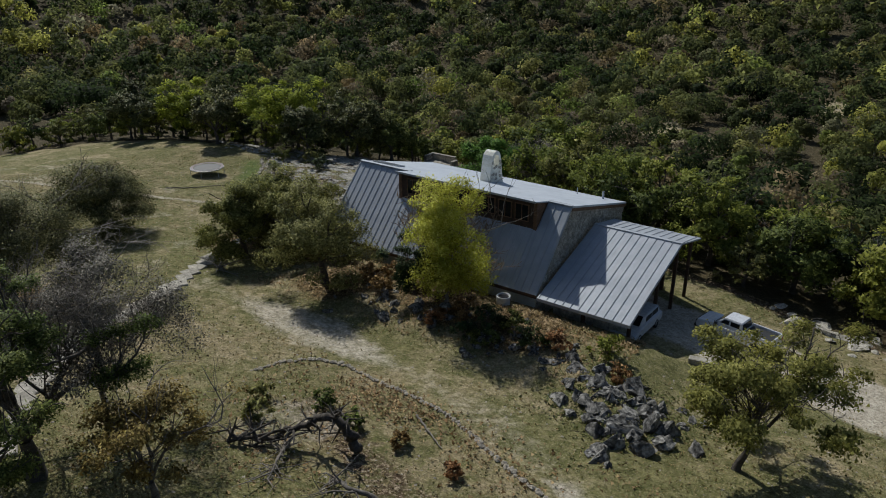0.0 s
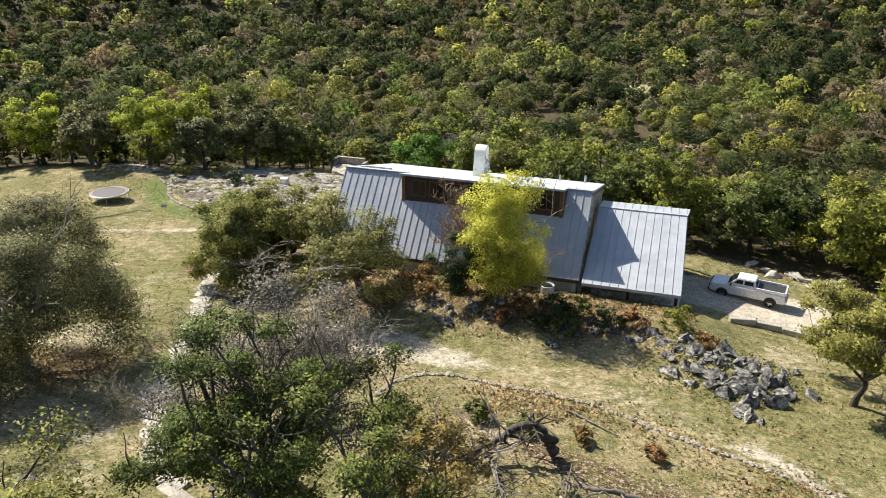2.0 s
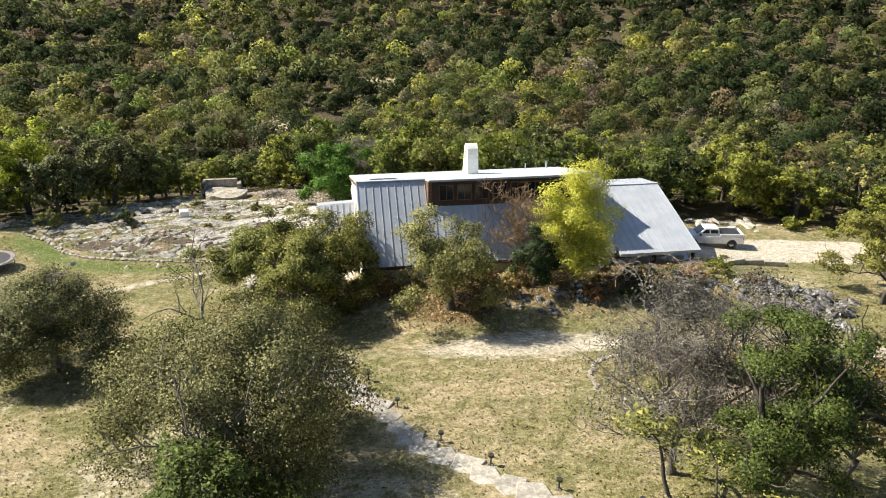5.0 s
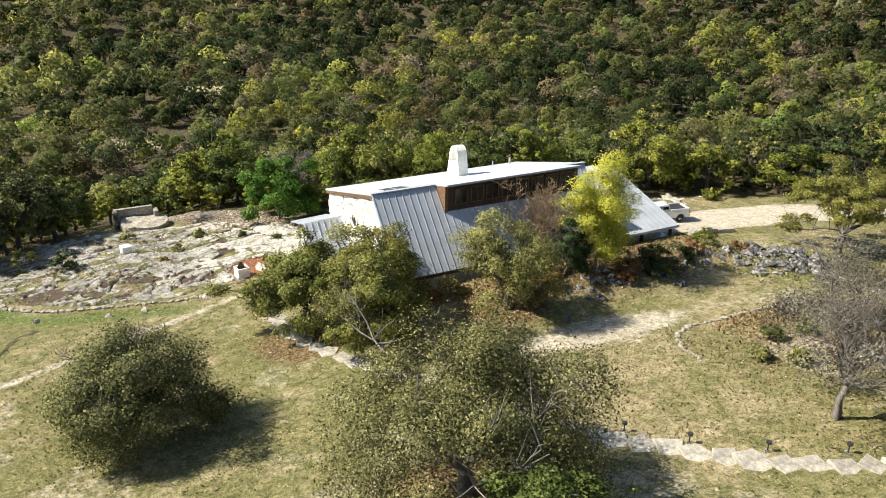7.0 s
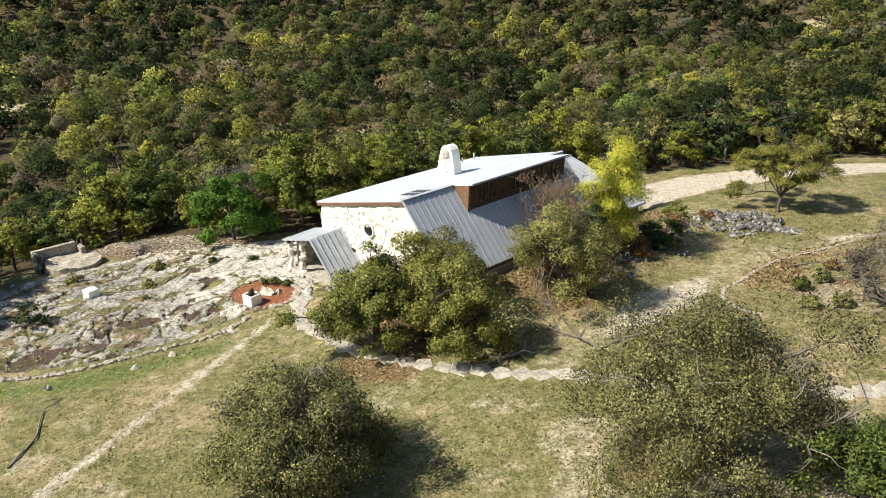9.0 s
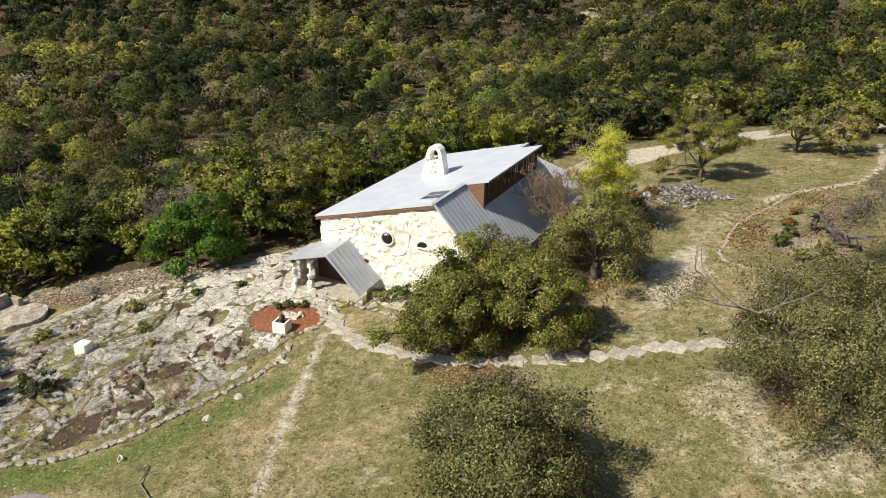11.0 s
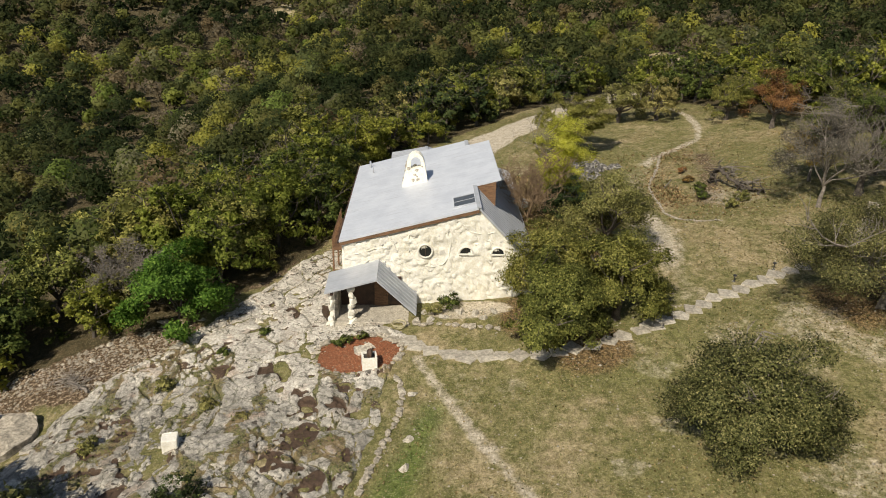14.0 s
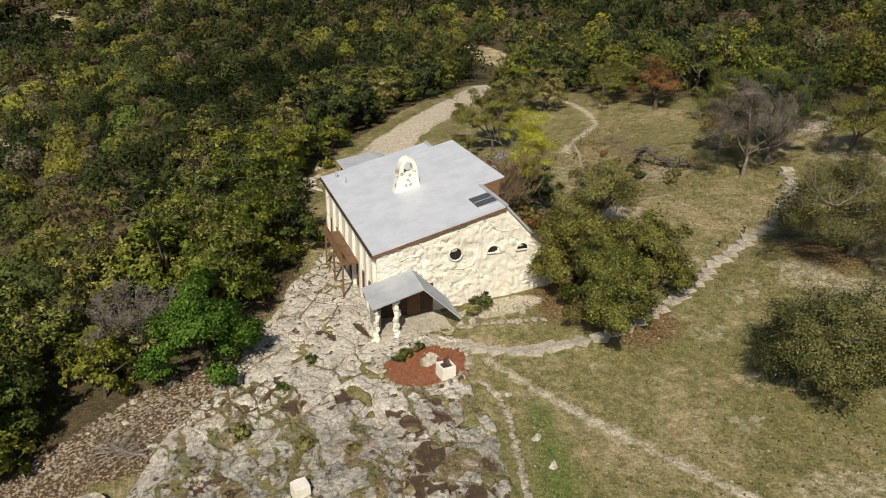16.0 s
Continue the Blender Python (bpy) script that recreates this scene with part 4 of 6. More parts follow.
# ---- trees ----
def cards(rng, centres, size, outward=None, flat=0.35, face=None):
    """Small bent leaf sprays at the centres, turned at chance but for a lean outwards and upwards: triangles."""
    n = len(centres)
    nrm = rng.normal(size=(n, 3)) * (0.75 if outward is not None else 1.0)
    if outward is not None:
        nrm += outward
    nrm[:, 2] += flat * 2.5
    nrm /= np.linalg.norm(nrm, axis=1)[:, None]
    if face is not None:
        nrm *= np.where((nrm * face).sum(1) < 0, -1.0, 1.0)[:, None]
    u = np.cross(nrm, rng.normal(size=(n, 3)))
    u /= np.linalg.norm(u, axis=1)[:, None] + 1e-9
    w = np.cross(nrm, u)
    s = size * rng.uniform(0.6, 1.35, (n, 1))
    a, b = s * rng.uniform(0.75, 1.25, (n, 1)), s * rng.uniform(0.5, 0.9, (n, 1))
    q = np.stack([centres - u * a - w * b * 0.6, centres + u * a - w * b * 0.6 + nrm * s * 0.15, centres + w * b * 1.25 + u * s * rng.uniform(-0.4, 0.4, (n, 1))], 1)
    return q.reshape(-1, 3), np.arange(3 * n).reshape(-1, 3)


def lobed_points(rng, lobes, n, shell=0.55, pad=0.8):
    """Points in lobes (centre, radius): twig clumps in the lobes' outer part, then leaves round each clump."""
    vol = np.array([r ** 2.2 for _, r in lobes])
    pick = rng.choice(len(lobes), size=max(8, n // 22), p=vol / vol.sum())
    c, r = np.array([l[0] for l in lobes])[pick], np.array([l[1] for l in lobes])[pick]
    d = rng.normal(size=(len(pick), 3))
    d /= np.linalg.norm(d, axis=1)[:, None]
    d[:, 2] = np.abs(d[:, 2]) * rng.choice([1, 1, 1, -0.6], len(pick))
    clump = c + d * r[:, None] * rng.uniform(shell, 1.0, (len(pick), 1)) * np.array([1, 1, pad])
    k = rng.integers(0, len(clump), n)
    return clump[k] + rng.normal(size=(n, 3)) * (0.16 * r[k, None] + 0.05) * np.array([1, 1, 0.7]), k


def skeleton_lines(rng, height, spread, forks, lean=(0, 0), girth=0.3, low=0.22, crook=0.30, levels=2, kids=4, fine=0.008):
    """Trunk, limbs and branches of a spreading tree: lines for tubes, and the tips."""
    lines, tips = [], []
    fork = np.array([lean[0] * 0.5, lean[1] * 0.5, height * low])
    t = np.linspace(0, 1, 6)
    trunk = np.outer(t, fork) + np.stack([0.12 * np.sin(t * 4 + rng.uniform(0, 6)) * t, 0.12 * np.sin(t * 5) * t, 0 * t], -1)
    trunk[0, 2] = -0.35
    lines.append((trunk, girth * (1.5 - 0.75 * t ** 0.5)))

    def grow(start, aim, length, r, level):
        k = 7 if level > 1 else 5
        p = [start]
        d = aim / np.linalg.norm(aim)
        for _ in range(k - 1):
            d = d + rng.normal(size=3) * crook * 0.75 + np.array([0, 0, 0.06])
            d /= np.linalg.norm(d)
            p.append(p[-1] + d * length / (k - 1))
        p = np.array(p)
        p[:, 2] = np.minimum(np.maximum(p[:, 2], 0.4), height * 0.97)
        lines.append((p, np.maximum(np.linspace(r, r * 0.3, k), fine)))
        if level == 0:
            return
        tips.append(p[-1])
        for _ in range(kids):
            m = rng.integers(max(1, k // 3), k)
            side = rng.normal(size=3)
            side[2] = abs(side[2]) * 0.7
            grow(p[m], d * 0.5 + side / np.linalg.norm(side) * 0.85, length * rng.uniform(0.38, 0.62), r * 0.42, level - 1)
    for i in range(forks):
        az = 2 * math.pi * (i + rng.uniform(-0.3, 0.3)) / forks
        out = spread * rng.uniform(0.5, 0.8) if i else spread * 0.2
        aim = np.array([math.cos(az) * out + lean[0] * 0.5, math.sin(az) * out + lean[1] * 0.5, height * rng.uniform(0.30, 0.62)])
        grow(fork, aim, np.linalg.norm(aim) * 1.0, girth * rng.uniform(0.42, 0.62), levels)
    return lines, tips


def oak(name, x, y, height, spread, leaves, leaf, label, seed, forks=6, lean=(0, 0), size=0.11, girth=0.28, bark=None, nlobes=20, low=0.22, category="tree", skirt=0.30, tall=False, wood=(2, 3), twig=0.008, clump=1.0, pad=0.8):
    rng = np.random.default_rng(seed)
    root = tagged(new(name), label, category)
    root.location = (x, y, gz(x, y))
    lines, tips = skeleton_lines(rng, height, spread * (0.55 if tall else 0.8 if leaves > 16000 else 1.0), forks, lean, girth, low, levels=wood[0], kids=wood[1], fine=twig)
    if tall:
        tips = [p for p in tips if math.hypot(p[0], p[1]) < 0.7 * spread]
    lobes = [(tips[i], clump * spread * rng.uniform(0.16, 0.26)) for i in rng.permutation(len(tips))[:14 if clump == 1.0 else 40]]
    for _ in range(max(0, nlobes + 14 - len(lobes))):
        a, k = rng.uniform(0, 2 * math.pi), math.sqrt(rng.uniform(0, 1))
        if tall:
            k = k * 0.95 if rng.random() < 0.6 else k * 0.5
        zz = height * (skirt + (0.88 - skirt) * rng.uniform(0, 1) * (1 - 0.35 * k)) if tall else height * (skirt + (0.88 - skirt) * math.sqrt(max(0, 1 - k * k)) * rng.uniform(0.4, 1.0))
        lobes.append((np.array([math.cos(a) * k * spread * 0.85 + lean[0] * 0.6, math.sin(a) * k * spread * 0.85 + lean[1] * 0.6, zz]), clump * spread * (rng.uniform(0.24, 0.40) if tall else rng.uniform(0.16, 0.30))))
    v, f = tubes(lines, 3 if len(lines) > 250 else 5)
    from_mesh("trunk", arrays_mesh("trunk", v, f), bark or M_BARK, root, smooth=True)
    if leaves:
        c, k = lobed_points(rng, lobes, leaves, 0.45, pad)
        c[:, 2] = np.maximum(c[:, 2], 0.2 + 0.2 * rng.random(len(c)))
        out = c - np.array([lean[0] * 0.6, lean[1] * 0.6, height * 0.45])
        out /= np.linalg.norm(out, axis=1)[:, None] + 1e-6
        ctr = np.array([l[0] for l in lobes])
        near = np.argmin(((c[:, None] - ctr[None]) ** 2).sum(-1), 1)
        loc = c - ctr[near]
        loc /= np.linalg.norm(loc, axis=1)[:, None] + 1e-6
        soft = out * 0.6 + loc * 0.7 + np.array([0, 0, 0.15]) + rng.normal(size=c.shape) * 0.35
        v, f = cards(rng, c, size, out * 0.7, face=soft)
        tone = np.clip(rng.normal(0.43, 0.28, len(f)) + 0.40 * (lattice(k.astype(float), k * 0.0, seed) - 0.5), 0, 1)
        me = arrays_mesh("crown", v, f, [("tone", "FACE", tone)])
        soft_normals(me, np.repeat(soft, 3, 0))
        from_mesh("crown", me, leaf, root)
    return root


oak("live_oak", -2.4, -5.2, 6.7, 3.9, 46000, M_OLIVE, "spreading live oak with grey-green leaves beside the gable", 11, lean=(-0.2, -0.2), size=0.075, skirt=0.10, nlobes=44)
oak("live_oak", -6.9, -4.9, 6.4, 3.6, 44000, M_OLIVE, "spreading live oak with crooked trunks beside the flagstone path", 12, lean=(-0.2, 0.2), size=0.075, skirt=0.08, nlobes=44)
oak("live_oak", -4.8, -9.4, 6.4, 3.6, 42000, M_OLIVE, "rounded live oak standing over fallen leaves", 27, lean=(0, -0.2), size=0.075, skirt=0.08, nlobes=44)
oak("live_oak", 5.2, -10.6, 6.8, 4.5, 30000, M_SAGE, "small live oak with pale olive leaves and leaning trunk", 13, lean=(-0.5, 0), size=0.07, skirt=0.08, nlobes=26)
oak("yellow_tree", 14.3, -8.4, 10.8, 3.1, 38000, M_YELLOW, "tall tree in bright yellow leaf before the house", 14, forks=5, low=0.2, size=0.066, girth=0.13, nlobes=46, skirt=0.16, bark=M_GREYBARK, tall=True)
oak("bare_tree", 12.0, -5.3, 7.6, 3.0, 0, M_OAK, "leafless russet-twigged tree beside the house", 15, forks=8, girth=0.12, bark=M_REDTWIG, low=0.1, wood=(3, 6), twig=0.016)
oak("cedar", 11.6, -8.4, 4.6, 2.0, 11600, M_CEDAR, "dark green cedar shrub beneath the yellow tree", 16, forks=4, size=0.066, girth=0.1, skirt=0.12)
oak("live_oak", 35.0, -13.9, 7.6, 5.4, 34000, M_SUNNY, "wide oak in yellow-green leaf with a forked dark trunk", 17, lean=(0.6, 0.3), size=0.075, skirt=0.42, nlobes=40, clump=0.6, forks=9, low=0.2, wood=(2, 5), twig=0.016, girth=0.2, pad=0.6)
oak("live_oak", -18.8, -13.0, 6.2, 4.6, 85000, M_DUSK, "low spreading live oak with grey twigs on the grass", 18, size=0.056, skirt=0.06, nlobes=60, wood=(2, 6), twig=0.012, bark=M_GREYBARK)
oak("live_oak", -7.2, -26.4, 8.6, 6.3, 120000, M_KHAKI, "large grey-green live oak with twisted limbs", 19, girth=0.4, size=0.05, skirt=0.1, nlobes=60, wood=(2, 6), twig=0.012, bark=M_GREYBARK, low=0.16)
oak("live_oak", -7.0, -33.6, 5.6, 3.4, 17000, M_GREEN, "bright green young oak by the path", 20, size=0.07, skirt=0.08)
oak("live_oak", 12.4, -35.0, 9.6, 5.4, 40000, M_GREEN, "tall open oak in fresh green leaf", 21, girth=0.34, low=0.2, size=0.05, skirt=0.45, nlobes=22, forks=8, clump=0.62, wood=(2, 4), twig=0.016, pad=0.5)
oak("live_oak", 16.8, -38.6, 8.6, 4.2, 26000, M_GREEN, "dark green oak with slanting trunks", 26, girth=0.34, low=0.3, size=0.05, skirt=0.5, nlobes=20, forks=7, clump=0.62, wood=(2, 4), twig=0.016, pad=0.5)
oak("dead_tree", 10.9, -30.8, 9.0, 4.6, 30000, M_TWIG, "nearly leafless grey tree with a forked trunk", 22, forks=7, size=0.045, nlobes=30, skirt=0.35, girth=0.2, bark=M_GREYBARK, wood=(3, 7), twig=0.009)
oak("rusty_tree", 17.5, -33.0, 6.0, 2.6, 10150, M_AMBER, "small tree with yellow and rusty leaves", 23, forks=6, girth=0.16, bark=M_GREYBARK, size=0.066, wood=(2, 5))
oak("green_bush", -1.2, 22.0, 5.8, 4.2, 28000, M_BUSH, "bright green bush at the edge of the rock shelf", 24, forks=5, size=0.1, girth=0.12, skirt=0.06)
oak("bare_tree", 2.6, 26.4, 5.6, 3.5, 7000, M_TWIG, "bare grey scrub tree in the woods' edge", 25, forks=9, size=0.05, girth=0.12, bark=M_GREYBARK, wood=(3, 6), twig=0.014)
for i, (x, y, h, r, leaf, word) in enumerate(((-36.4, 21.6, 8.4, 4.6, M_BACKLIT, "tall yellow-green oak at the edge of the rock shelf"), (-32.2, 23.4, 8.8, 5.2, M_BACKLIT, "yellow-green oak at the edge of the rock shelf"), (-55.5, 15.5, 7.8, 4.4, M_DUSK, "dark spreading oak beyond the lawn"),
                                             (-50.0, 19.0, 7.8, 4.4, M_BACKLIT, "yellow-green oak beyond the lawn"), (-28.8, 21.8, 7.0, 3.9, M_DUSK, "dark spreading oak at the edge of the rock shelf"), (-41.0, 17.2, 7.2, 4.0, M_DUSK, "dark oak standing on the lawn's far edge"), (-24.6, 26.6, 8.2, 4.4, M_DUSK, "dark leafy oak between the rock shelf and the tank"), (-46.0, 24.0, 7.4, 4.2, M_DUSK, "dark oak behind the lawn's far edge"),
                                             (-21.5, 30.0, 6.4, 3.4, M_OAK, "olive oak beside the old stone tank"))):
    oak("lawn_oak", x, y, h, r, 13000, leaf, word, 70 + i, size=0.13, skirt=0.34, nlobes=24, low=0.25, girth=0.22)
for i, (x, y, h, r, leaf) in enumerate(((49.3, -22.4, 5.8, 3.6, M_SAGE), (47.6, -27.0, 5.6, 3.4, M_SAGE), (36.5, -37.5, 6.4, 3.8, M_RUST), (27, -41, 7.0, 4.0, M_OAK), (19, -45, 6.6, 3.8, M_CEDAR), (43, -34.5, 5.6, 3.2, M_OAK), (8.0, -41.5, 7.2, 4.2, M_OAK))):
    oak("field_oak", x, y, h, r, 18000 if y < -34 else 9000, leaf, ("grey-green oak standing in the dry field", "thin pale oak standing in the dry field", "rust-tinted oak at the field's edge", "dark live oak at the field's edge", "dense dark cedar by the field", "low oak at the field's edge", "dark live oak beside the dead tree")[i], 40 + i, size=0.065 if y < -34 else 0.10, skirt=0.15, nlobes=24)


# ---- the woods ----
def in_woods(x, y):
    ang = np.degrees(np.arctan2(y, x - 5))
    return ~inside(x, y, CLEARING) & ((ang > -112) | (ang < -165)) & (np.hypot(x - 5, y) < 400) & (along(x, y, DRIVE) > 5.0) & (glades(x, y) < 0.5)


BIG = [(5.6, 20.6), (9.8, 20.6), (13.8, 17.4), (19.0, 16.0), (25.0, 15.2), (8.5, 27.4), (3.5, 33.0), (-2.5, 34.5), (13.5, 24.0), (32.0, 14.5), (39.0, 12.5)]
for i, (x, y) in enumerate(BIG):
    leaf, word = ((M_LIME, "broad oak in yellow-green leaf at the woods' edge"), (M_OLIVE, "broad olive-green oak at the woods' edge"), (M_GREEN, "broad dark green oak at the woods' edge"))[(0, 1, 0, 2, 0, 1, 1, 2, 0, 2, 0)[i]]
    oak("woodland_oak", x, y, (7.2, 7.8, 8.2, 7.0, 7.6, 8.0, 7.4, 6.8, 8.0, 7.0, 7.2)[i], (4.4, 4.6, 4.8, 4.0, 4.4, 4.6, 4.6, 4.2, 4.6, 4.2, 4.4)[i], 9000, leaf, word, 800 + i, size=0.14, skirt=0.08, nlobes=30, girth=0.22)


def edge_trees():
    """Separate trees along the edge of the woods, some shapes shared between them."""
    rng = np.random.default_rng(77)
    kinds = []
    for i, (leaf, h, r, n) in enumerate(((M_OAK, 6.2, 3.2, 3300), (M_LIME, 6.6, 3.4, 3300), (M_CEDAR, 5.6, 2.6, 2800), (M_GREEN, 6.0, 3.1, 3300), (M_OAK, 5.2, 2.8, 2800), (M_SAGE, 5.2, 2.8, 2300), (M_RUST, 4.8, 2.4, 1800), (M_LIME, 5.4, 2.9, 2800))):
        lb = ("dark live oak at the edge of the woods", "yellow-green oak at the edge of the woods", "dense dark cedar at the edge of the woods", "green leafy oak at the edge of the woods", "small dark live oak in the woods", "thin grey oak in the woods", "rusty-leaved small tree in the woods", "small yellow-green tree in the woods")[i]
        t = oak("woodland_tree", 300 + i * 9, 900, h, r, n, leaf, lb, 300 + i, wood=(1, 3), size=0.15, nlobes=20, girth=0.16, low=0.3, skirt=0.05)
        tagged(t, group="trees at the edge of the woods")
        kinds.append(t)
    spots, tries = [], 0
    while len(spots) < 195 and tries < 60000:
        tries += 1
        x, y = rng.uniform(-75, 95), rng.uniform(-55, 52)
        if not in_woods(np.array([x]), np.array([y]))[0]:
            continue
        near = min(along(np.array([x]), np.array([y]), CLEARING[:16])[0], along(np.array([x]), np.array([y]), CLEARING[15:21])[0])
        if near > 13 or near < 1.2 or any((x - a) ** 2 + (y - b) ** 2 < 3.0 ** 2 for a, b in spots) or any((x - a) ** 2 + (y - b) ** 2 < 3.6 ** 2 for a, b in BIG):
            continue
        spots.append((x, y))
    for i, (x, y) in enumerate(spots):
        p = rng.choice(8, p=[0.17, 0.22, 0.12, 0.16, 0.12, 0.08, 0.03, 0.10])
        s = rng.uniform(0.7, 1.4) * (0.72 if x < -14 and y > 8 else 1.0)
        m = pose(x, y, gz(x, y), 0, 0, rng.uniform(0, 360))
        if kinds[p].get("used"):
            t = copy_thing(kinds[p], m)
        else:
            t = kinds[p]
            t["used"] = 1
            t.matrix_basis = m
        t.scale = (s, s, s * rng.uniform(0.9, 1.1))
    for t in kinds:
        if not t.get("used"):
            t.location = (40 + kinds.index(t) * 3, 20, gz(40 + kinds.index(t) * 3, 20))
    return spots


EDGE = edge_trees()


def build_woods():
    """Crowns of several rounded lobes each, covered in small leaf sprays; the sprays grow larger with distance."""
    rng = np.random.default_rng(5)
    V, F, N, tone, kind, base = [], [], [], [], [], 0
    ex = np.array(EDGE)
    for r0, r1, gap, sprays, size in ((20, 135, 5.4, 460, 0.29), (135, 235, 6.2, 200, 0.50), (235, 340, 7.4, 95, 0.85)):
        g = np.arange(-r1 - 5, r1 + 5, gap)
        X, Y = np.meshgrid(g, g)
        x = (X + rng.uniform(-0.48, 0.48, X.shape) * gap).ravel() + 5
        y = (Y + rng.uniform(-0.48, 0.48, X.shape) * gap).ravel()
        r = np.hypot(x - 5, y)
        ang = np.degrees(np.arctan2(y, x - 5))
        ok = (r > r0) & (r <= r1) & in_woods(x, y) & (rng.random(len(x)) < 0.95) & ((r < 80) | ((ang > -70) & (ang < 172)))
        x, y = x[ok], y[ok]
        if r0 < 100:
            near = np.minimum(along(x, y, CLEARING[:16]), along(x, y, CLEARING[15:21]))
            ok = (near > 11) | ((x < -75) | (x > 95) | (y < -55) | (y > 52))
            d = np.min((x[:, None] - ex[None, :, 0]) ** 2 + (y[:, None] - ex[None, :, 1]) ** 2, 1)
            ok &= d > 4
            x, y = x[ok], y[ok]
        n = len(x)
        z = ground(x, y)
        R = (1.9 + 2.5 * rng.random(n) ** 1.3) * (gap / 5.2)
        h = np.clip(R * rng.uniform(1.25, 2.0, n), 3.0, 8.5)
        low = 1 - 0.3 * step(-12, -22, x) * step(120, 60, np.hypot(x - 5, y))
        h, R = h * low, R * (0.5 + 0.5 * low)
        drift = soft_noise(x, y, 0.03, 91, 3)
        kd = np.clip(rng.random(n) ** 1.2 * 0.95 + (drift - 0.5) * 1.0 + 0.02, 0, 1)
        lift = np.repeat(rng.normal(0.0, 0.17, n) + 0.7 * (soft_noise(x, y, 0.022, 97, 3) - 0.5), sprays)
        lobes = 9
        az = rng.uniform(0, 6.283, (n, 1)) + np.arange(lobes)[None] * 2.4
        rad = np.sqrt((np.arange(lobes) + 0.15) / lobes)[None] * 0.66 * rng.uniform(0.75, 1.2, (n, lobes))
        lc = np.stack([np.cos(az) * rad, np.sin(az) * rad, 0.70 - 0.62 * rad ** 1.5 + rng.normal(0, 0.06, (n, lobes))], -1)
        own, pick = np.repeat(np.arange(n), sprays), rng.integers(0, lobes, n * sprays)
        d = rng.normal(size=(n * sprays, 3))
        d[:, 2] = d[:, 2] + 0.35
        d /= np.linalg.norm(d, axis=1)[:, None]
        q = lc[own, pick] + d * rng.uniform(0.8, 1.06, (n * sprays, 1)) * np.array([0.40, 0.40, 0.27])
        p = q * np.stack([R, R, h], -1)[own]
        p[:, 2] = np.maximum(p[:, 2], 0.25)
        c = np.stack([x, y, z], -1)[own] + p
        out = q - np.array([0, 0, 0.35])
        out /= np.linalg.norm(out, axis=1)[:, None] + 1e-6
        soft = d * 0.75 + out * 0.6 + rng.normal(size=d.shape) * 0.25
        v, f = cards(rng, c, size, d * 1.4, 0.15, soft)
        V.append(v), F.append(f + base)
        N.append(np.repeat(soft, 3, 0))
        base += len(v)
        patch = rng.normal(0, 0.10, (n, lobes))[own, pick]
        tone.append(np.clip(rng.normal(0.45, 0.15, len(f)) + lift + patch, 0, 1)), kind.append(kd[own])
    me = arrays_mesh("woods", np.concatenate(V), np.concatenate(F), [("tone", "FACE", np.concatenate(tone)), ("kind_tone", "FACE", np.concatenate(kind))])
    soft_normals(me, np.concatenate(N))
    tagged(from_mesh("woods", me, M_WOODS), "dense oak and cedar woods covering the hillside", "woods", kind="stuff")


build_woods()


# ---- stones: path, borders, boulders ----
def flat_stone(rng, r, thick, k=7):
    """An irregular flat stone with worn edges, about 30 triangles."""
    bm = bmesh.new()
    a0 = rng.uniform(0, 6)
    rad = [r * rng.uniform(0.78, 1.12) for _ in range(k)]
    pts = [(rad[i] * math.cos(a0 + 2 * math.pi * i / k), rad[i] * math.sin(a0 + 2 * math.pi * i / k)) for i in range(k)]
    low = [bm.verts.new((x, y, -0.15)) for x, y in pts]
    mid = [bm.verts.new((x, y, thick * 0.6)) for x, y in pts]
    top = [bm.verts.new((x * 0.92, y * 0.92, thick * rng.uniform(0.85, 1.1))) for x, y in pts]
    for i in range(k):
        j = (i + 1) % k
        bm.faces.new((low[i], low[j], mid[j], mid[i])), bm.faces.new((mid[i], mid[j], top[j], top[i]))
    bm.faces.new(top)
    me = bpy.data.meshes.new("stone")
    bm.to_mesh(me)
    bm.free()
    return me


def spaced(line, gap):
    """Points along a line of the plan, with their direction."""
    p = np.array(line, float)
    d = np.concatenate([[0], np.cumsum(np.hypot(*np.diff(p, axis=0).T))])
    t = np.arange(0, d[-1], gap)
    x, y = np.interp(t, d, p[:, 0]), np.interp(t, d, p[:, 1])
    return x, y, np.arctan2(np.gradient(y), np.gradient(x))


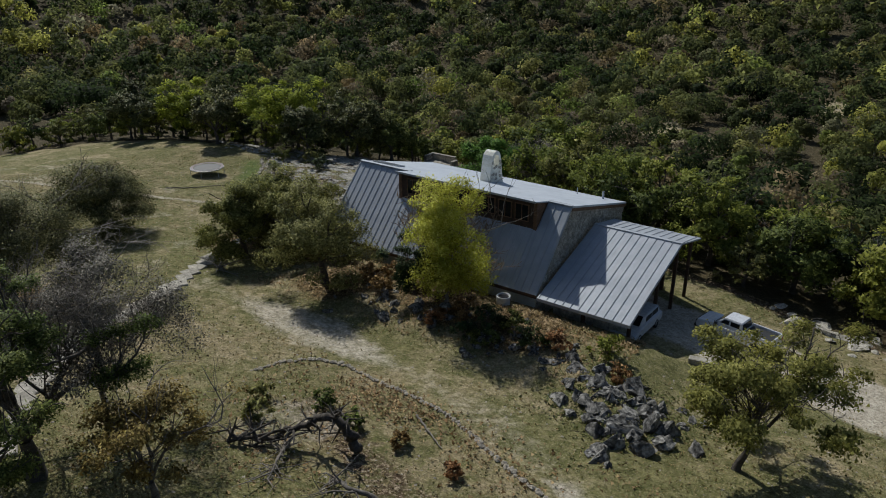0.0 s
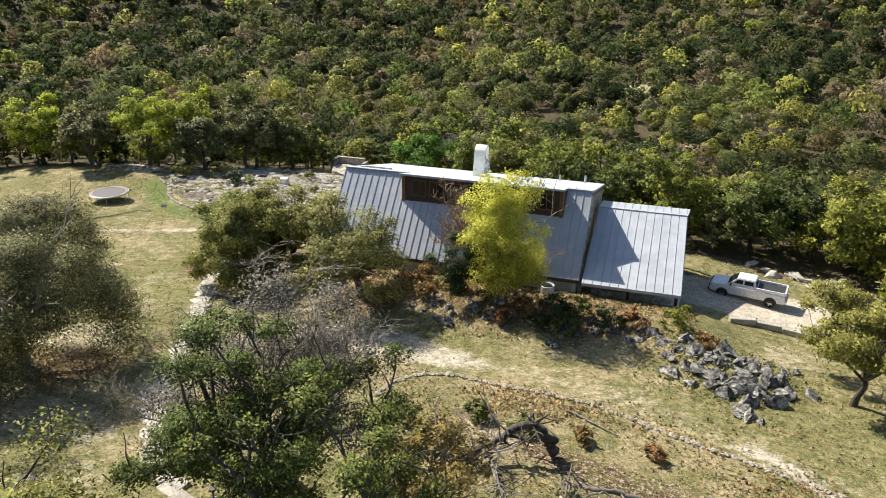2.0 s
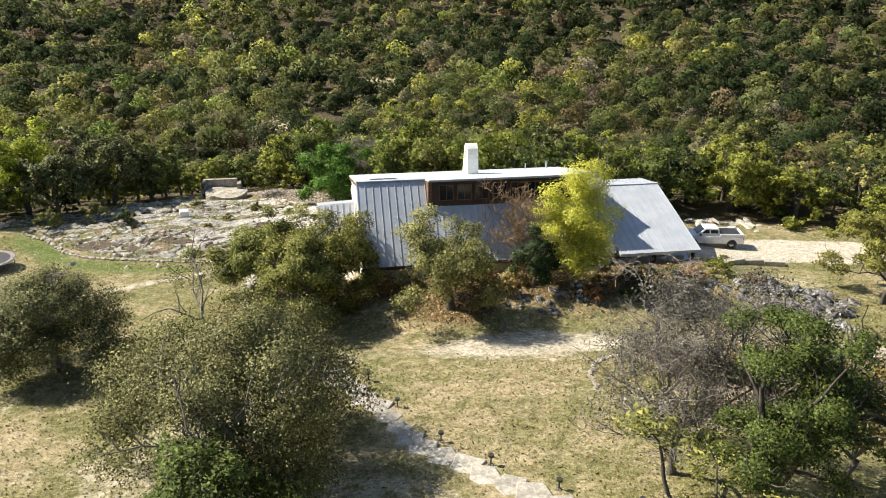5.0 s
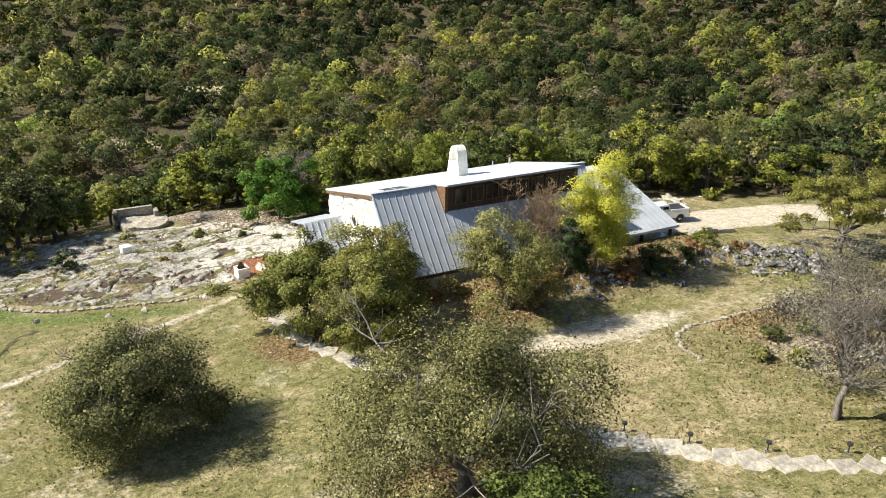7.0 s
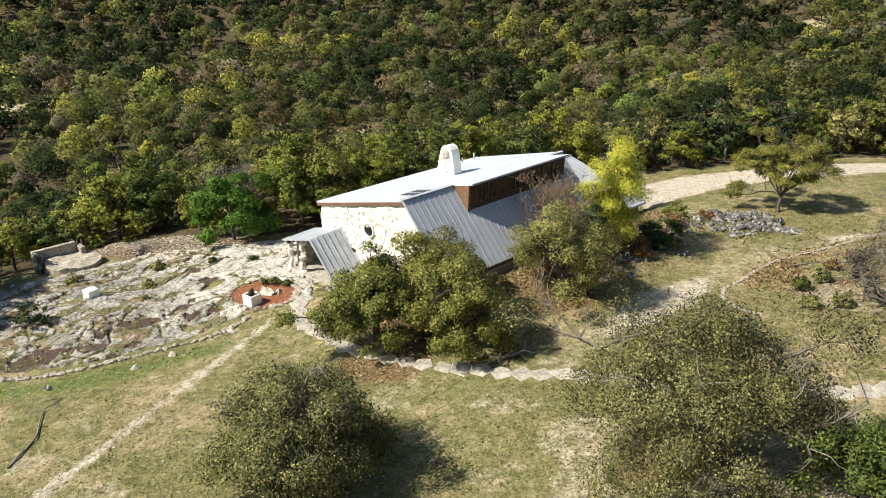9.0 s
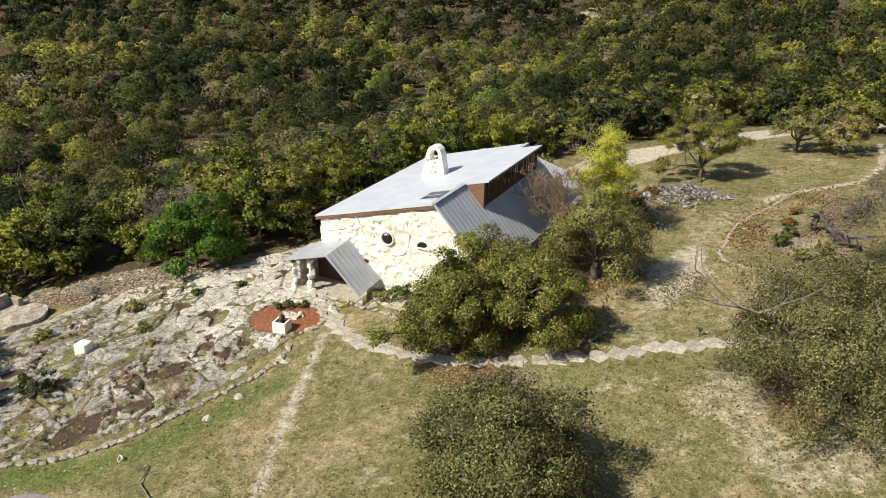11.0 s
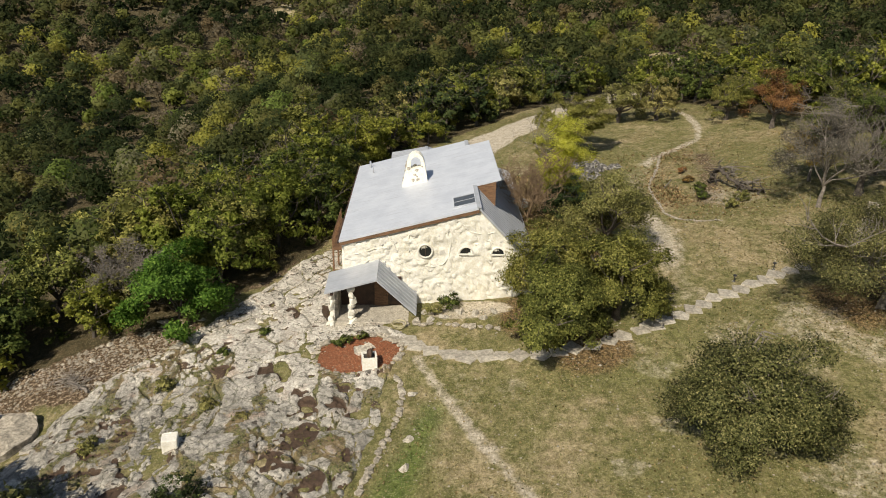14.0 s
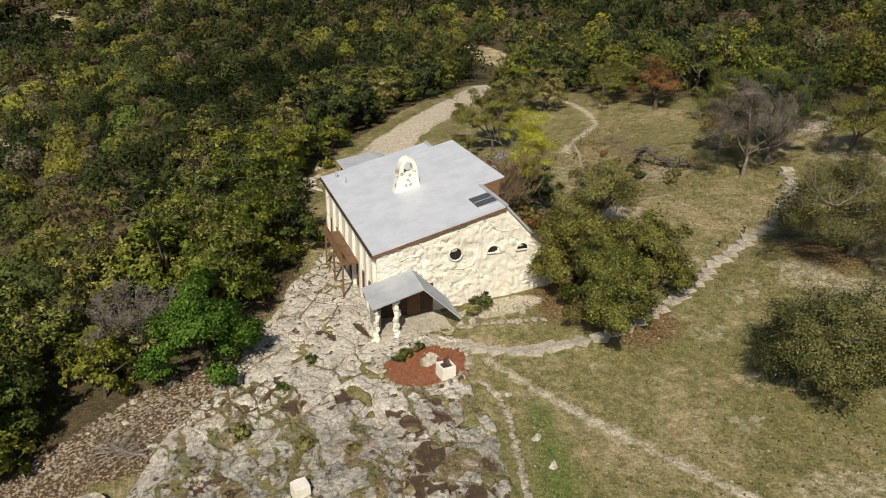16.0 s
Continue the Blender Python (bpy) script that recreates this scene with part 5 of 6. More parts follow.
def build_paths():
    rng = random.Random(31)
    path = tagged(new("flagstone_path"), "winding path of large pale flagstones set in the grass", "path", kind="structure")
    shapes = [flat_stone(rng, 0.82, 0.09, rng.choice((4, 4, 5, 5))) for _ in range(12)]
    for me in shapes:
        me.materials.append(M_FLAG)
    x, y, a = spaced(FLAGS, 1.2)
    for i in range(len(x)):
        s = new("flagstone", shapes[rng.randrange(12)])
        s.parent = path
        px, py = x[i] + rng.uniform(-0.1, 0.1), y[i] + rng.uniform(-0.1, 0.1)
        s.location = (px, py, gz(px, py) + rng.uniform(-0.01, 0.03))
        k = rng.uniform(0.9, 1.15)
        s.rotation_euler, s.scale = (rng.uniform(-0.03, 0.03), rng.uniform(-0.03, 0.03), a[i] + rng.uniform(-0.25, 0.25)), (k, k * rng.uniform(0.85, 1.1), 1)
    rocks = [lump_mesh("stone", 200 + i, 0.5, 0.5, 1) for i in range(8)]
    for me in rocks:
        me.materials.append(M_RUBBLE)

    def row(name, label, line, gap, lo, hi, wob=0.12):
        thing = tagged(new(name), label, "stone border", kind="structure")
        xs, ys, _ = spaced(line, gap)
        for px, py in zip(xs, ys):
            px, py, r = px + rng.uniform(-wob, wob), py + rng.uniform(-wob, wob), rng.uniform(lo, hi)
            s = new("stone", rocks[rng.randrange(8)])
            s.parent = thing
            s.location, s.rotation_euler, s.scale = (px, py, gz(px, py) + r * 0.25), (0, 0, rng.uniform(0, 6)), (r * rng.uniform(0.9, 1.4), r, r * 0.9)
    row("lawn_border", "row of grey rubble stones between lawn and bedrock", BORDER, 0.33, 0.18, 0.34, 0.10)
    row("track_border", "low line of pale stones along the dirt track", RING, 0.27, 0.14, 0.25, 0.07)
    ell = [(-6.9 + 2.4 * math.cos(t), 8.35 + 2.95 * math.sin(t)) for t in np.linspace(0, 2 * math.pi, 30)]
    row("bed_border", "ring of pale stones round a red mulch bed", ell, 0.55, 0.22, 0.44, 0.08)
    row("terrace_border", "line of pale stones below the gable wall", [(-3.4, 5.2), (-3.6, 3.0), (-4.3, 0.8), (-4.9, -1.4)], 0.6, 0.25, 0.45)


build_paths()


def build_boulders():
    rng = random.Random(52)
    shapes = [lump_mesh("boulder", 400 + i, rng.uniform(0.45, 0.8), 0.9, 3, 0.52) for i in range(12)]
    for me in shapes:
        me.materials.append(M_ROCK)

    pale = [me.copy() for me in shapes]
    for me in pale:
        me.materials[0] = M_DIMSTONE

    def put_rock(x, y, r, label, group, tall=1.0):
        b = tagged(new("boulder", (shapes if "slope" in group else pale)[rng.randrange(12)]), label, "boulder", group)
        b.location = (x, y, gz(x, y) + r * rng.uniform(-0.1, 0.15))
        b.rotation_euler = (rng.uniform(-0.35, 0.35), rng.uniform(-0.35, 0.35), rng.uniform(0, 6))
        b.scale = (r * rng.uniform(0.9, 1.4), r * rng.uniform(0.8, 1.1), r * tall * rng.uniform(0.8, 1.2))
    g1, l1 = "boulders on the slope before the house", "rough grey limestone boulder half sunk in the grass"
    for x, y, r in ((24.4, -9.9, 0.8), (25.0, -10.6, 0.6), (26.3, -10.2, 0.7), (26.0, -11.4, 0.8), (27.0, -11.8, 0.9), (27.6, -12.6, 0.6), (28.6, -11.0, 1.2), (28.2, -13.0, 0.6), (29.3, -12.2, 0.9), (29.9, -12.8, 1.0),
                    (30.6, -13.6, 0.8), (31.3, -13.2, 1.0), (31.6, -14.4, 0.9), (30.2, -14.8, 0.7), (29.2, -14.6, 0.9), (28.3, -14.0, 0.6), (30.9, -15.6, 0.8), (29.6, -15.9, 0.9), (28.4, -15.5, 0.8), (27.2, -13.6, 0.5),
                    (29.6, -17.4, 0.6), (29.0, -17.2, 0.4), (30.1, -17.7, 0.4), (26.4, -13.4, 0.6), (25.2, -12.2, 0.5), (31.8, -12.0, 0.5), (32.0, -11.0, 0.5)):
        put_rock(x, y, r * 0.92, l1, g1, 1.0)
    for _ in range(70):
        t = rng.random()
        x = 7.5 + 16.5 * t + rng.uniform(-0.6, 0.6)
        y = -9.6 - 1.0 * t + rng.gauss(0, 1.3)
        put_rock(x, y, rng.uniform(0.2, 0.55), l1, g1)
    for _ in range(48):
        x, y = rng.gauss(28.4, 2.0), rng.gauss(-12.9, 1.6)
        put_rock(x, y, rng.uniform(0.2, 0.75), l1, g1, 1.0)
    for _ in range(26):
        t = rng.random()
        put_rock(30 + 12 * t + rng.uniform(-0.5, 0.5), 10.5 - 4.6 * t + rng.gauss(0, 0.8), rng.uniform(0.3, 0.8), "flat pale rock along the edge of the drive", "rocks by the drive", 0.5)
    for _ in range(40):
        t = rng.random()
        put_rock(-38 + 20 * t, 17.5 + 8 * t + rng.gauss(0, 1.5), rng.uniform(0.3, 0.8), "weathered grey rock on the rock shelf", "rocks on the shelf", 0.6)
    for _ in range(34):
        put_rock(rng.uniform(-26, 0), rng.uniform(11, 27), rng.uniform(0.18, 0.5), "weathered grey rock on the rock shelf", "rocks on the shelf", 0.6)
    for x, y, r in ((-2.6, 2.3, 0.5), (-2.9, 3.4, 0.45), (-2.0, 1.2, 0.5), (-2.4, 0.2, 0.4), (-3.2, -0.4, 0.45), (-1.6, 3.9, 0.4), (-3.0, 4.4, 0.4), (-2.2, -1.2, 0.4)):
        put_rock(x, y, r, "pale limestone rock below the gable wall", "rocks below the gable")
    put_rock(-6.7, 8.2, 0.8, "broad grey rock lying on the mulch bed", "rocks in the mulch bed", 0.9)
    put_rock(-6.2, 7.5, 0.45, "broad grey rock lying on the mulch bed", "rocks in the mulch bed", 0.9)
    for _ in range(16):
        put_rock(-3.2 + rng.gauss(0, 0.35), rng.choice((rng.uniform(7.8, 9.6), rng.uniform(9.6, 11.2))), rng.uniform(0.2, 0.4), "lumpy pale stone heaped at the porch foot", "stones at the porch", 1.0)
    for x, y in ((-11.9, 4.5), (-18.8, 4.9), (-11.6, 5.2), (-16.3, 4.7), (-23.4, 6.6)):
        put_rock(x, y, 0.38, "small grey stone on the grass", "stones on the lawn")
    # the pale retaining blocks beside the drive
    for i, (x, y, a) in enumerate(((30.2, -3.2, 10), (31.9, -3.1, -6), (33.6, -3.5, -14))):
        b = part("retaining_block", boxed(-0.85, 0.85, -0.28, 0.28, -0.3, 0.42, bevel=0.08), M_FLAG)
        tagged(b, "long pale stone block edging the drive", "stone block", "blocks edging the drive")
        b.matrix_basis = pose(x, y, gz(x, y), 0, 0, a)


build_boulders()


# ---- vehicles ----
M_PAINT = plain("silver_white_paint", (0.72, 0.73, 0.75), 0.25, 0.1)
M_TYRE, M_RIM, M_PLASTIC = plain("tyre_rubber", (0.02, 0.02, 0.02), 0.9), plain("wheel_alloy", (0.55, 0.55, 0.56), 0.3, 0.9), plain("black_plastic", (0.03, 0.03, 0.03), 0.6)
M_RED = plain("red_lamp", (0.45, 0.02, 0.02), 0.2)


def wheel(parent, x, y, r, w):
    v, f = [], []
    ring = [(-0.5, 0.62), (-0.5, 0.92), (-0.38, 1.0), (0.38, 1.0), (0.5, 0.92), (0.5, 0.62)]
    k = 20
    for a, b in ring:
        v += [(x + r * b * math.cos(t), y + w * a, r + r * b * math.sin(t)) for t in np.linspace(0, 2 * math.pi, k, endpoint=False)]
    for i in range(len(ring) - 1):
        f += [(i * k + j, i * k + (j + 1) % k, (i + 1) * k + (j + 1) % k, (i + 1) * k + j) for j in range(k)]
    wh = from_mesh("wheel", arrays_mesh("wheel", v, f), M_TYRE, parent)
    bm = bmesh.new()
    for s in range(5):
        t = 2 * math.pi * s / 5
        c, n = (math.cos(t), math.sin(t)), (-math.sin(t), math.cos(t))
        for sy in (-0.42, 0.42):
            q = [(x + r * (c[0] * u + n[0] * q2), y + w * sy, r + r * (c[1] * u + n[1] * q2)) for u, q2 in ((0.05, -0.14), (0.64, -0.08), (0.64, 0.08), (0.05, 0.14))]
            bm.faces.new([bm.verts.new(p) for p in q])
    prism(bm, [(x + r * 0.2 * math.cos(t), r + r * 0.2 * math.sin(t)) for t in np.linspace(0, 2 * math.pi, 10, endpoint=False)], "y", y - w * 0.44, y + w * 0.44)
    part("rim", bm, M_RIM, wh)


def pickup(x, y, heading):
    t = tagged(new("pickup_truck"), "silver-white extended-cab pickup truck parked on the drive", "truck")
    body = bmesh.new()
    side = [(-2.85, 0.45), (2.55, 0.45), (2.85, 0.55), (2.88, 0.95), (2.75, 1.12), (1.55, 1.22), (-0.55, 1.22), (-2.85, 1.18)]
    prism(body, side, "y", -0.94, 0.94)
    bmesh.ops.bevel(body, geom=body.edges[:], offset=0.06, segments=2, affect="EDGES")
    b = part("body", body, M_PAINT, t)
    part("cargo_bed", boxed(-2.72, -0.72, -0.8, 0.8, 1.20, 1.245), M_PLASTIC, t, "dark lined cargo bed")
    for y0, y1 in ((-0.94, -0.82), (0.82, 0.94)):
        part("bed_side", boxed(-2.8, -0.62, y0, y1, 1.2, 1.42, bevel=0.03), M_PAINT, t)
    part("tailgate", boxed(-2.86, -2.76, -0.86, 0.86, 0.72, 1.42, bevel=0.03), M_PAINT, t)
    cab = bmesh.new()
    lo = [(-0.66, -0.88), (1.62, -0.88), (1.62, 0.88), (-0.66, 0.88)]
    hi = [(-0.52, -0.70), (0.78, -0.70), (0.78, 0.70), (-0.52, 0.70)]
    lv, hv = [cab.verts.new((a, c, 1.2)) for a, c in lo], [cab.verts.new((a, c, 1.86)) for a, c in hi]
    for i in range(4):
        cab.faces.new((lv[i], lv[(i + 1) % 4], hv[(i + 1) % 4], hv[i]))
    cab.faces.new(hv), cab.faces.new(lv[::-1])
    bmesh.ops.bevel(cab, geom=cab.edges[:], offset=0.05, segments=2, affect="EDGES")
    c = part("cab", cab, M_PAINT, t)

    def pane(name, corners):
        bm = bmesh.new()
        slab(bm, corners, 0.02)
        part(name, bm, M_GLASS, c)
    for s in (-1, 1):
        pane("side_window", [(0.40, s * 0.845, 1.31), (1.22, s * 0.845, 1.31), (0.76, s * 0.745, 1.74), (0.40, s * 0.745, 1.74)])
        pane("side_window", [(-0.42, s * 0.845, 1.31), (0.28, s * 0.845, 1.31), (0.28, s * 0.745, 1.74), (-0.38, s * 0.745, 1.74)])
    pane("windscreen", [(1.52, -0.74, 1.30), (1.52, 0.74, 1.30), (0.90, 0.62, 1.80), (0.90, -0.62, 1.80)])
    pane("rear_window", [(-0.65, -0.68, 1.32), (-0.65, 0.68, 1.32), (-0.56, 0.6, 1.76), (-0.56, -0.6, 1.76)])
    for px in (1.85, -1.8):
        for s in (-1, 1):
            part("wheel_arch", prism(bmesh.new(), [(px + 0.48 * math.cos(a), 0.40 + 0.48 * math.sin(a)) for a in np.linspace(0, math.pi, 12)], "y", s * 0.945 - 0.012, s * 0.945 + 0.012), M_PLASTIC, t)
            wheel(t, px, s * 0.84, 0.39, 0.26)
    part("rear_bumper", boxed(-3.0, -2.86, -0.9, 0.9, 0.48, 0.68, bevel=0.03), M_RIM, t)
    part("front_bumper", boxed(2.84, 2.98, -0.9, 0.9, 0.42, 0.64, bevel=0.03), M_PLASTIC, t)
    part("grille", boxed(2.86, 2.91, -0.5, 0.5, 0.7, 1.0), M_PLASTIC, t)
    for s in (-1, 1):
        part("tail_light", boxed(-2.89, -2.84, s * 0.88 - 0.06, s * 0.88 + 0.06, 0.85, 1.2, bevel=0.01), M_RED, t)
        part("headlight", boxed(2.78, 2.9, s * 0.72 - 0.18, s * 0.72 + 0.18, 0.78, 1.0, bevel=0.02), M_GLASS, t)
        part("mirror", boxed(1.2, 1.34, s * 1.02 - 0.11, s * 1.02 + 0.11, 1.25, 1.45, bevel=0.03), M_PLASTIC, t)
    t.matrix_basis = pose(x, y, gz(x, y) + 0.02, 0, 0, heading)
    t.scale = (0.92, 0.92, 0.92)


def wagon(x, y, heading):
    t = tagged(new("parked_car"), "pale silver estate car parked under the carport", "car")
    bm = bmesh.new()
    prism(bm, [(-2.2, 0.35), (2.15, 0.35), (2.25, 0.75), (1.2, 0.98), (0.4, 1.02), (-2.2, 1.0), (-2.3, 0.7)], "y", -0.88, 0.88)
    bmesh.ops.bevel(bm, geom=bm.edges[:], offset=0.06, segments=2, affect="EDGES")
    part("body", bm, M_PAINT, t)
    bm = bmesh.new()
    prism(bm, [(-2.1, 1.0), (1.1, 1.0), (0.35, 1.55), (-1.75, 1.55)], "y", -0.74, 0.74)
    bmesh.ops.bevel(bm, geom=bm.edges[:], offset=0.06, segments=2, affect="EDGES")
    c = part("cabin", bm, M_PAINT, t)
    for s in (-1, 1):
        for a, b in ((-1.7, -0.75), (-0.65, 0.25)):
            part("side_window", boxed(a, b, s * 0.735 - 0.015, s * 0.735 + 0.015, 1.08, 1.45), M_GLASS, c)
        for px in (1.35, -1.35):
            wheel(t, px, s * 0.78, 0.33, 0.22)
    bm = bmesh.new()
    slab(bm, [(1.06, -0.64, 1.06), (1.06, 0.64, 1.06), (0.44, 0.6, 1.52), (0.44, -0.6, 1.52)], 0.02)
    part("windscreen", bm, M_GLASS, c)
    t.matrix_basis = pose(x, y, gz(x, y) + 0.02, 0, 0, heading)


pickup(30.9, 2.1, 168)
wagon(25.2, -1.7, -93)


# ---- yard things ----
def trampoline(x, y):
    t = tagged(new("trampoline"), "round trampoline with a dark mat and pale rim on the grass", "trampoline")
    z, r = 0.85, 1.85
    a = np.linspace(0, 2 * math.pi, 41)
    v, f = tubes([(np.stack([r * np.cos(a), r * np.sin(a), z + 0 * a], -1), np.full(41, 0.05))], 6)
    from_mesh("rim", arrays_mesh("rim", v, f), plain("galvanised_tube", (0.5, 0.5, 0.5), 0.4, 0.7), t)
    bm = bmesh.new()
    prism(bm, [((r - 0.3) * math.cos(q), (r - 0.3) * math.sin(q)) for q in a[:-1]], "z", z - 0.03, z - 0.01)
    part("mat", bm, M_PLASTIC, t)
    pad_v = np.concatenate([np.stack([(r - 0.02) * np.cos(a), (r - 0.02) * np.sin(a), 0 * a + z + 0.06], -1), np.stack([(r - 0.30) * np.cos(a), (r - 0.30) * np.sin(a), 0 * a + z + 0.03], -1)])
    bm = bmesh.new()
    pv = [bm.verts.new(p) for p in pad_v[:40]] + [bm.verts.new(p) for p in pad_v[41:81]]
    for i in range(40):
        bm.faces.new((pv[i], pv[(i + 1) % 40], pv[40 + (i + 1) % 40], pv[40 + i]))
    bmesh.ops.solidify(bm, geom=bm.faces[:], thickness=0.04)
    part("pad", bm, plain("faded_pad", (0.45, 0.38, 0.40), 0.7), t, "faded pink-grey edge pad")
    for i in range(6):
        q = i * math.pi / 3
        v, f = tubes([(np.array([(r * math.cos(q), r * math.sin(q), z), (r * 1.03 * math.cos(q), r * 1.03 * math.sin(q), -0.15)]), np.array([0.035, 0.035]))], 6)
        from_mesh("leg", arrays_mesh("leg", v, f), M_RIM, t)
    t.location = (x, y, gz(x, y))


trampoline(-29.6, 6.5)


def stone_tank():
    t = tagged(new("stone_tank"), "old open concrete tank with low walls on the rock shelf", "water tank")
    z = -1.85
    bm = boxed(-15.6, -10.9, 27.4, 31.2, z - 1.6, z, bevel=0.1)
    bmesh.ops.subdivide_edges(bm, edges=bm.edges[:], cuts=7, use_grid_fill=True)
    for v in bm.verts:
        k = math.hypot((v.co.x + 13.2) / 2.35, (v.co.y - 29.3) / 1.9)
        v.co.x, v.co.y = -13.2 + (v.co.x + 13.2) / max(1.0, k ** 0.8), 29.3 + (v.co.y - 29.3) / max(1.0, k ** 0.8)
        v.co += noise.noise_vector(v.co * 0.8) * 0.25
    part("slab", bm, M_RUBBLE, t, "pale worn slab")
    part("back_wall", boxed(-15.9, -12.1, 31.2, 31.65, z - 2.2, z + 0.85, bevel=0.08), M_RUBBLE, t)
    part("side_wall", boxed(-16.0, -15.55, 29.9, 31.2, z - 2.0, z + 0.8, bevel=0.08), M_ROCK, t)
    part("side_wall", boxed(-12.1, -11.65, 30.2, 31.4, z - 2.0, z + 0.55, bevel=0.08), M_RUBBLE, t)


stone_tank()


def carved_block(x, y, s, label, name):
    bm = boxed(-s, s, -s, s, -0.3, s * 1.9, bevel=0.05)
    bmesh.ops.subdivide_edges(bm, edges=bm.edges[:], cuts=2)
    for v in bm.verts:
        v.co += Vector((noise.noise(v.co * 3), noise.noise(v.co * 3 + Vector((9, 0, 0))), noise.noise(v.co * 3 + Vector((0, 9, 0))))) * 0.04
    t = tagged(part(name, bm, M_STONE), label, "stone block")
    t.matrix_basis = pose(x, y, gz(x, y), 0, 0, 12)
    return t


carved_block(-16.1, 18.0, 0.42, "squared white limestone block on the bedrock", "stone_block")


def planter():
    t = tagged(new("planter"), "whitewashed stone planter holding a dark twisted stump", "planter")
    bm = bmesh.new()
    for a in ((-0.42, 0.42, -0.42, -0.32), (-0.42, 0.42, 0.32, 0.42), (-0.42, -0.32, -0.32, 0.32), (0.32, 0.42, -0.32, 0.32)):
        box(bm, *a, -0.2, 0.72)
    part("box", bm, M_STONE, t)
    part("soil", boxed(-0.32, 0.32, -0.32, 0.32, 0.45, 0.62), M_BARK, t)
    me = lump_mesh("stump", 71, 1.2, 0.5)
    s = from_mesh("stump", me, M_DARKWOOD, t, "dark gnarled stump")
    s.scale, s.location = (0.26, 0.22, 0.36), (0, 0.02, 0.78)
    t.matrix_basis = pose(-8.5, 7.45, gz(-8.5, 7.45), 0, 0, 8) @ Matrix.Scale(1.15, 4)


planter()


def cooler_unit(x, y):
    t = tagged(new("condenser_unit"), "round white outdoor condenser unit beside the house", "air conditioner")
    a = np.linspace(0, 2 * math.pi, 24, endpoint=False)
    part("casing", prism(bmesh.new(), [(0.48 * math.cos(q), 0.48 * math.sin(q)) for q in a], "z", -0.3, 0.95), plain("enamel", (0.62, 0.62, 0.6), 0.4), t)
    part("fan_grille", prism(bmesh.new(), [(0.36 * math.cos(q), 0.36 * math.sin(q)) for q in a], "z", 0.952, 0.97), M_PLASTIC, t)
    q = np.linspace(0, 2 * math.pi, 25)
    v, f = tubes([(np.stack([0.45 * np.cos(q), 0.45 * np.sin(q), 0.98 + 0 * q], -1), np.full(25, 0.05))], 6)
    from_mesh("rim", arrays_mesh("rim", v, f), plain("pale_rim", (0.75, 0.75, 0.72), 0.4), t)
    t.location = (x, y, gz(x, y) - 0.4)


cooler_unit(17.1, -5.6)


def path_lamp(x, y, i):
    t = tagged(new("path_lamp"), "small dark garden lamp on a stone foot by the path", "garden lamp", "lamps along the path")
    foot = from_mesh("foot", lump_mesh("foot", 80 + i, 0.6, 0.3, 1), M_ROCK, t)
    foot.scale = (0.22, 0.2, 0.16)
    v, f = tubes([(np.array([(0, 0, 0), (0, 0, 0.45)]), np.array([0.035, 0.03]))], 6)
    from_mesh("stem", arrays_mesh("stem", v, f), M_PLASTIC, t)
    part("cap", prism(bmesh.new(), [(0.13 * math.cos(q), 0.13 * math.sin(q)) for q in np.linspace(0, 2 * math.pi, 10, endpoint=False)], "z", 0.45, 0.55), M_PLASTIC, t)
    t.location = (x, y, gz(x, y))


for i, (x, y) in enumerate(((1.8, -26.2), (3.6, -28.6), (5.9, -31.0), (8.6, -33.0), (0.2, -22.4), (-1.0, -19.0))):
    path_lamp(x, y, i)


def coiled_hose():
    t = np.linspace(0, 2 * math.pi * 4, 120)
    p = np.stack([(0.5 + 0.14 * np.sin(t * 0.7)) * np.cos(t), (0.5 + 0.1 * np.cos(t * 0.9)) * np.sin(t), 0.06 + 0.02 * t / 3], -1)
    v, f = tubes([(p, np.full(120, 0.022))], 6)
    h = tagged(from_mesh("garden_hose", arrays_mesh("garden_hose", v, f), plain("pale_hose", (0.5, 0.45, 0.28), 0.6), None), "pale garden hose coiled beside the porch", "hose")
    h.location = (-3.6, 5.6, gz(-3.6, 5.6) + 0.1)


coiled_hose()


def limb(name, pts, rad, mat, label, category="log", branches=0, seed=0):
    """A fallen limb lying on the ground, with side branches."""
    rng = np.random.default_rng(seed)
    p = np.array([(x, y, gz(x, y) + z) for x, y, z in pts])
    t = np.linspace(0, len(p) - 1, len(p) * 5)
    q = np.stack([np.interp(t, np.arange(len(p)), p[:, k]) for k in range(3)], -1)
    q[1:-1] += rng.normal(size=(len(q) - 2, 3)) * rad * 0.35
    lines = [(q, np.interp(t, [0, len(p) - 1], [rad, rad * 0.35]))]
    for _ in range(branches):
        a = q[rng.integers(len(q) // 4, len(q))]
        e = a + rng.normal(size=3) * np.array([1.0, 1.0, 0.5])
        e[2] = max(e[2], gz(e[0], e[1]) + 0.03)
        m = (a + e) / 2 + rng.normal(size=3) * 0.15
        lines.append((np.stack([a, m, e]), np.array([rad * 0.35, rad * 0.2, rad * 0.07])))
        for _ in range(2):
            e2 = m + rng.normal(size=3) * np.array([0.6, 0.6, 0.35])
            lines.append((np.stack([m, (m + e2) / 2 + rng.normal(size=3) * 0.08, e2]), np.array([rad * 0.18, rad * 0.1, rad * 0.03])))
    v, f = tubes(lines, 7)
    tagged(from_mesh(name, arrays_mesh(name, v, f), mat, None, smooth=True), label, category)


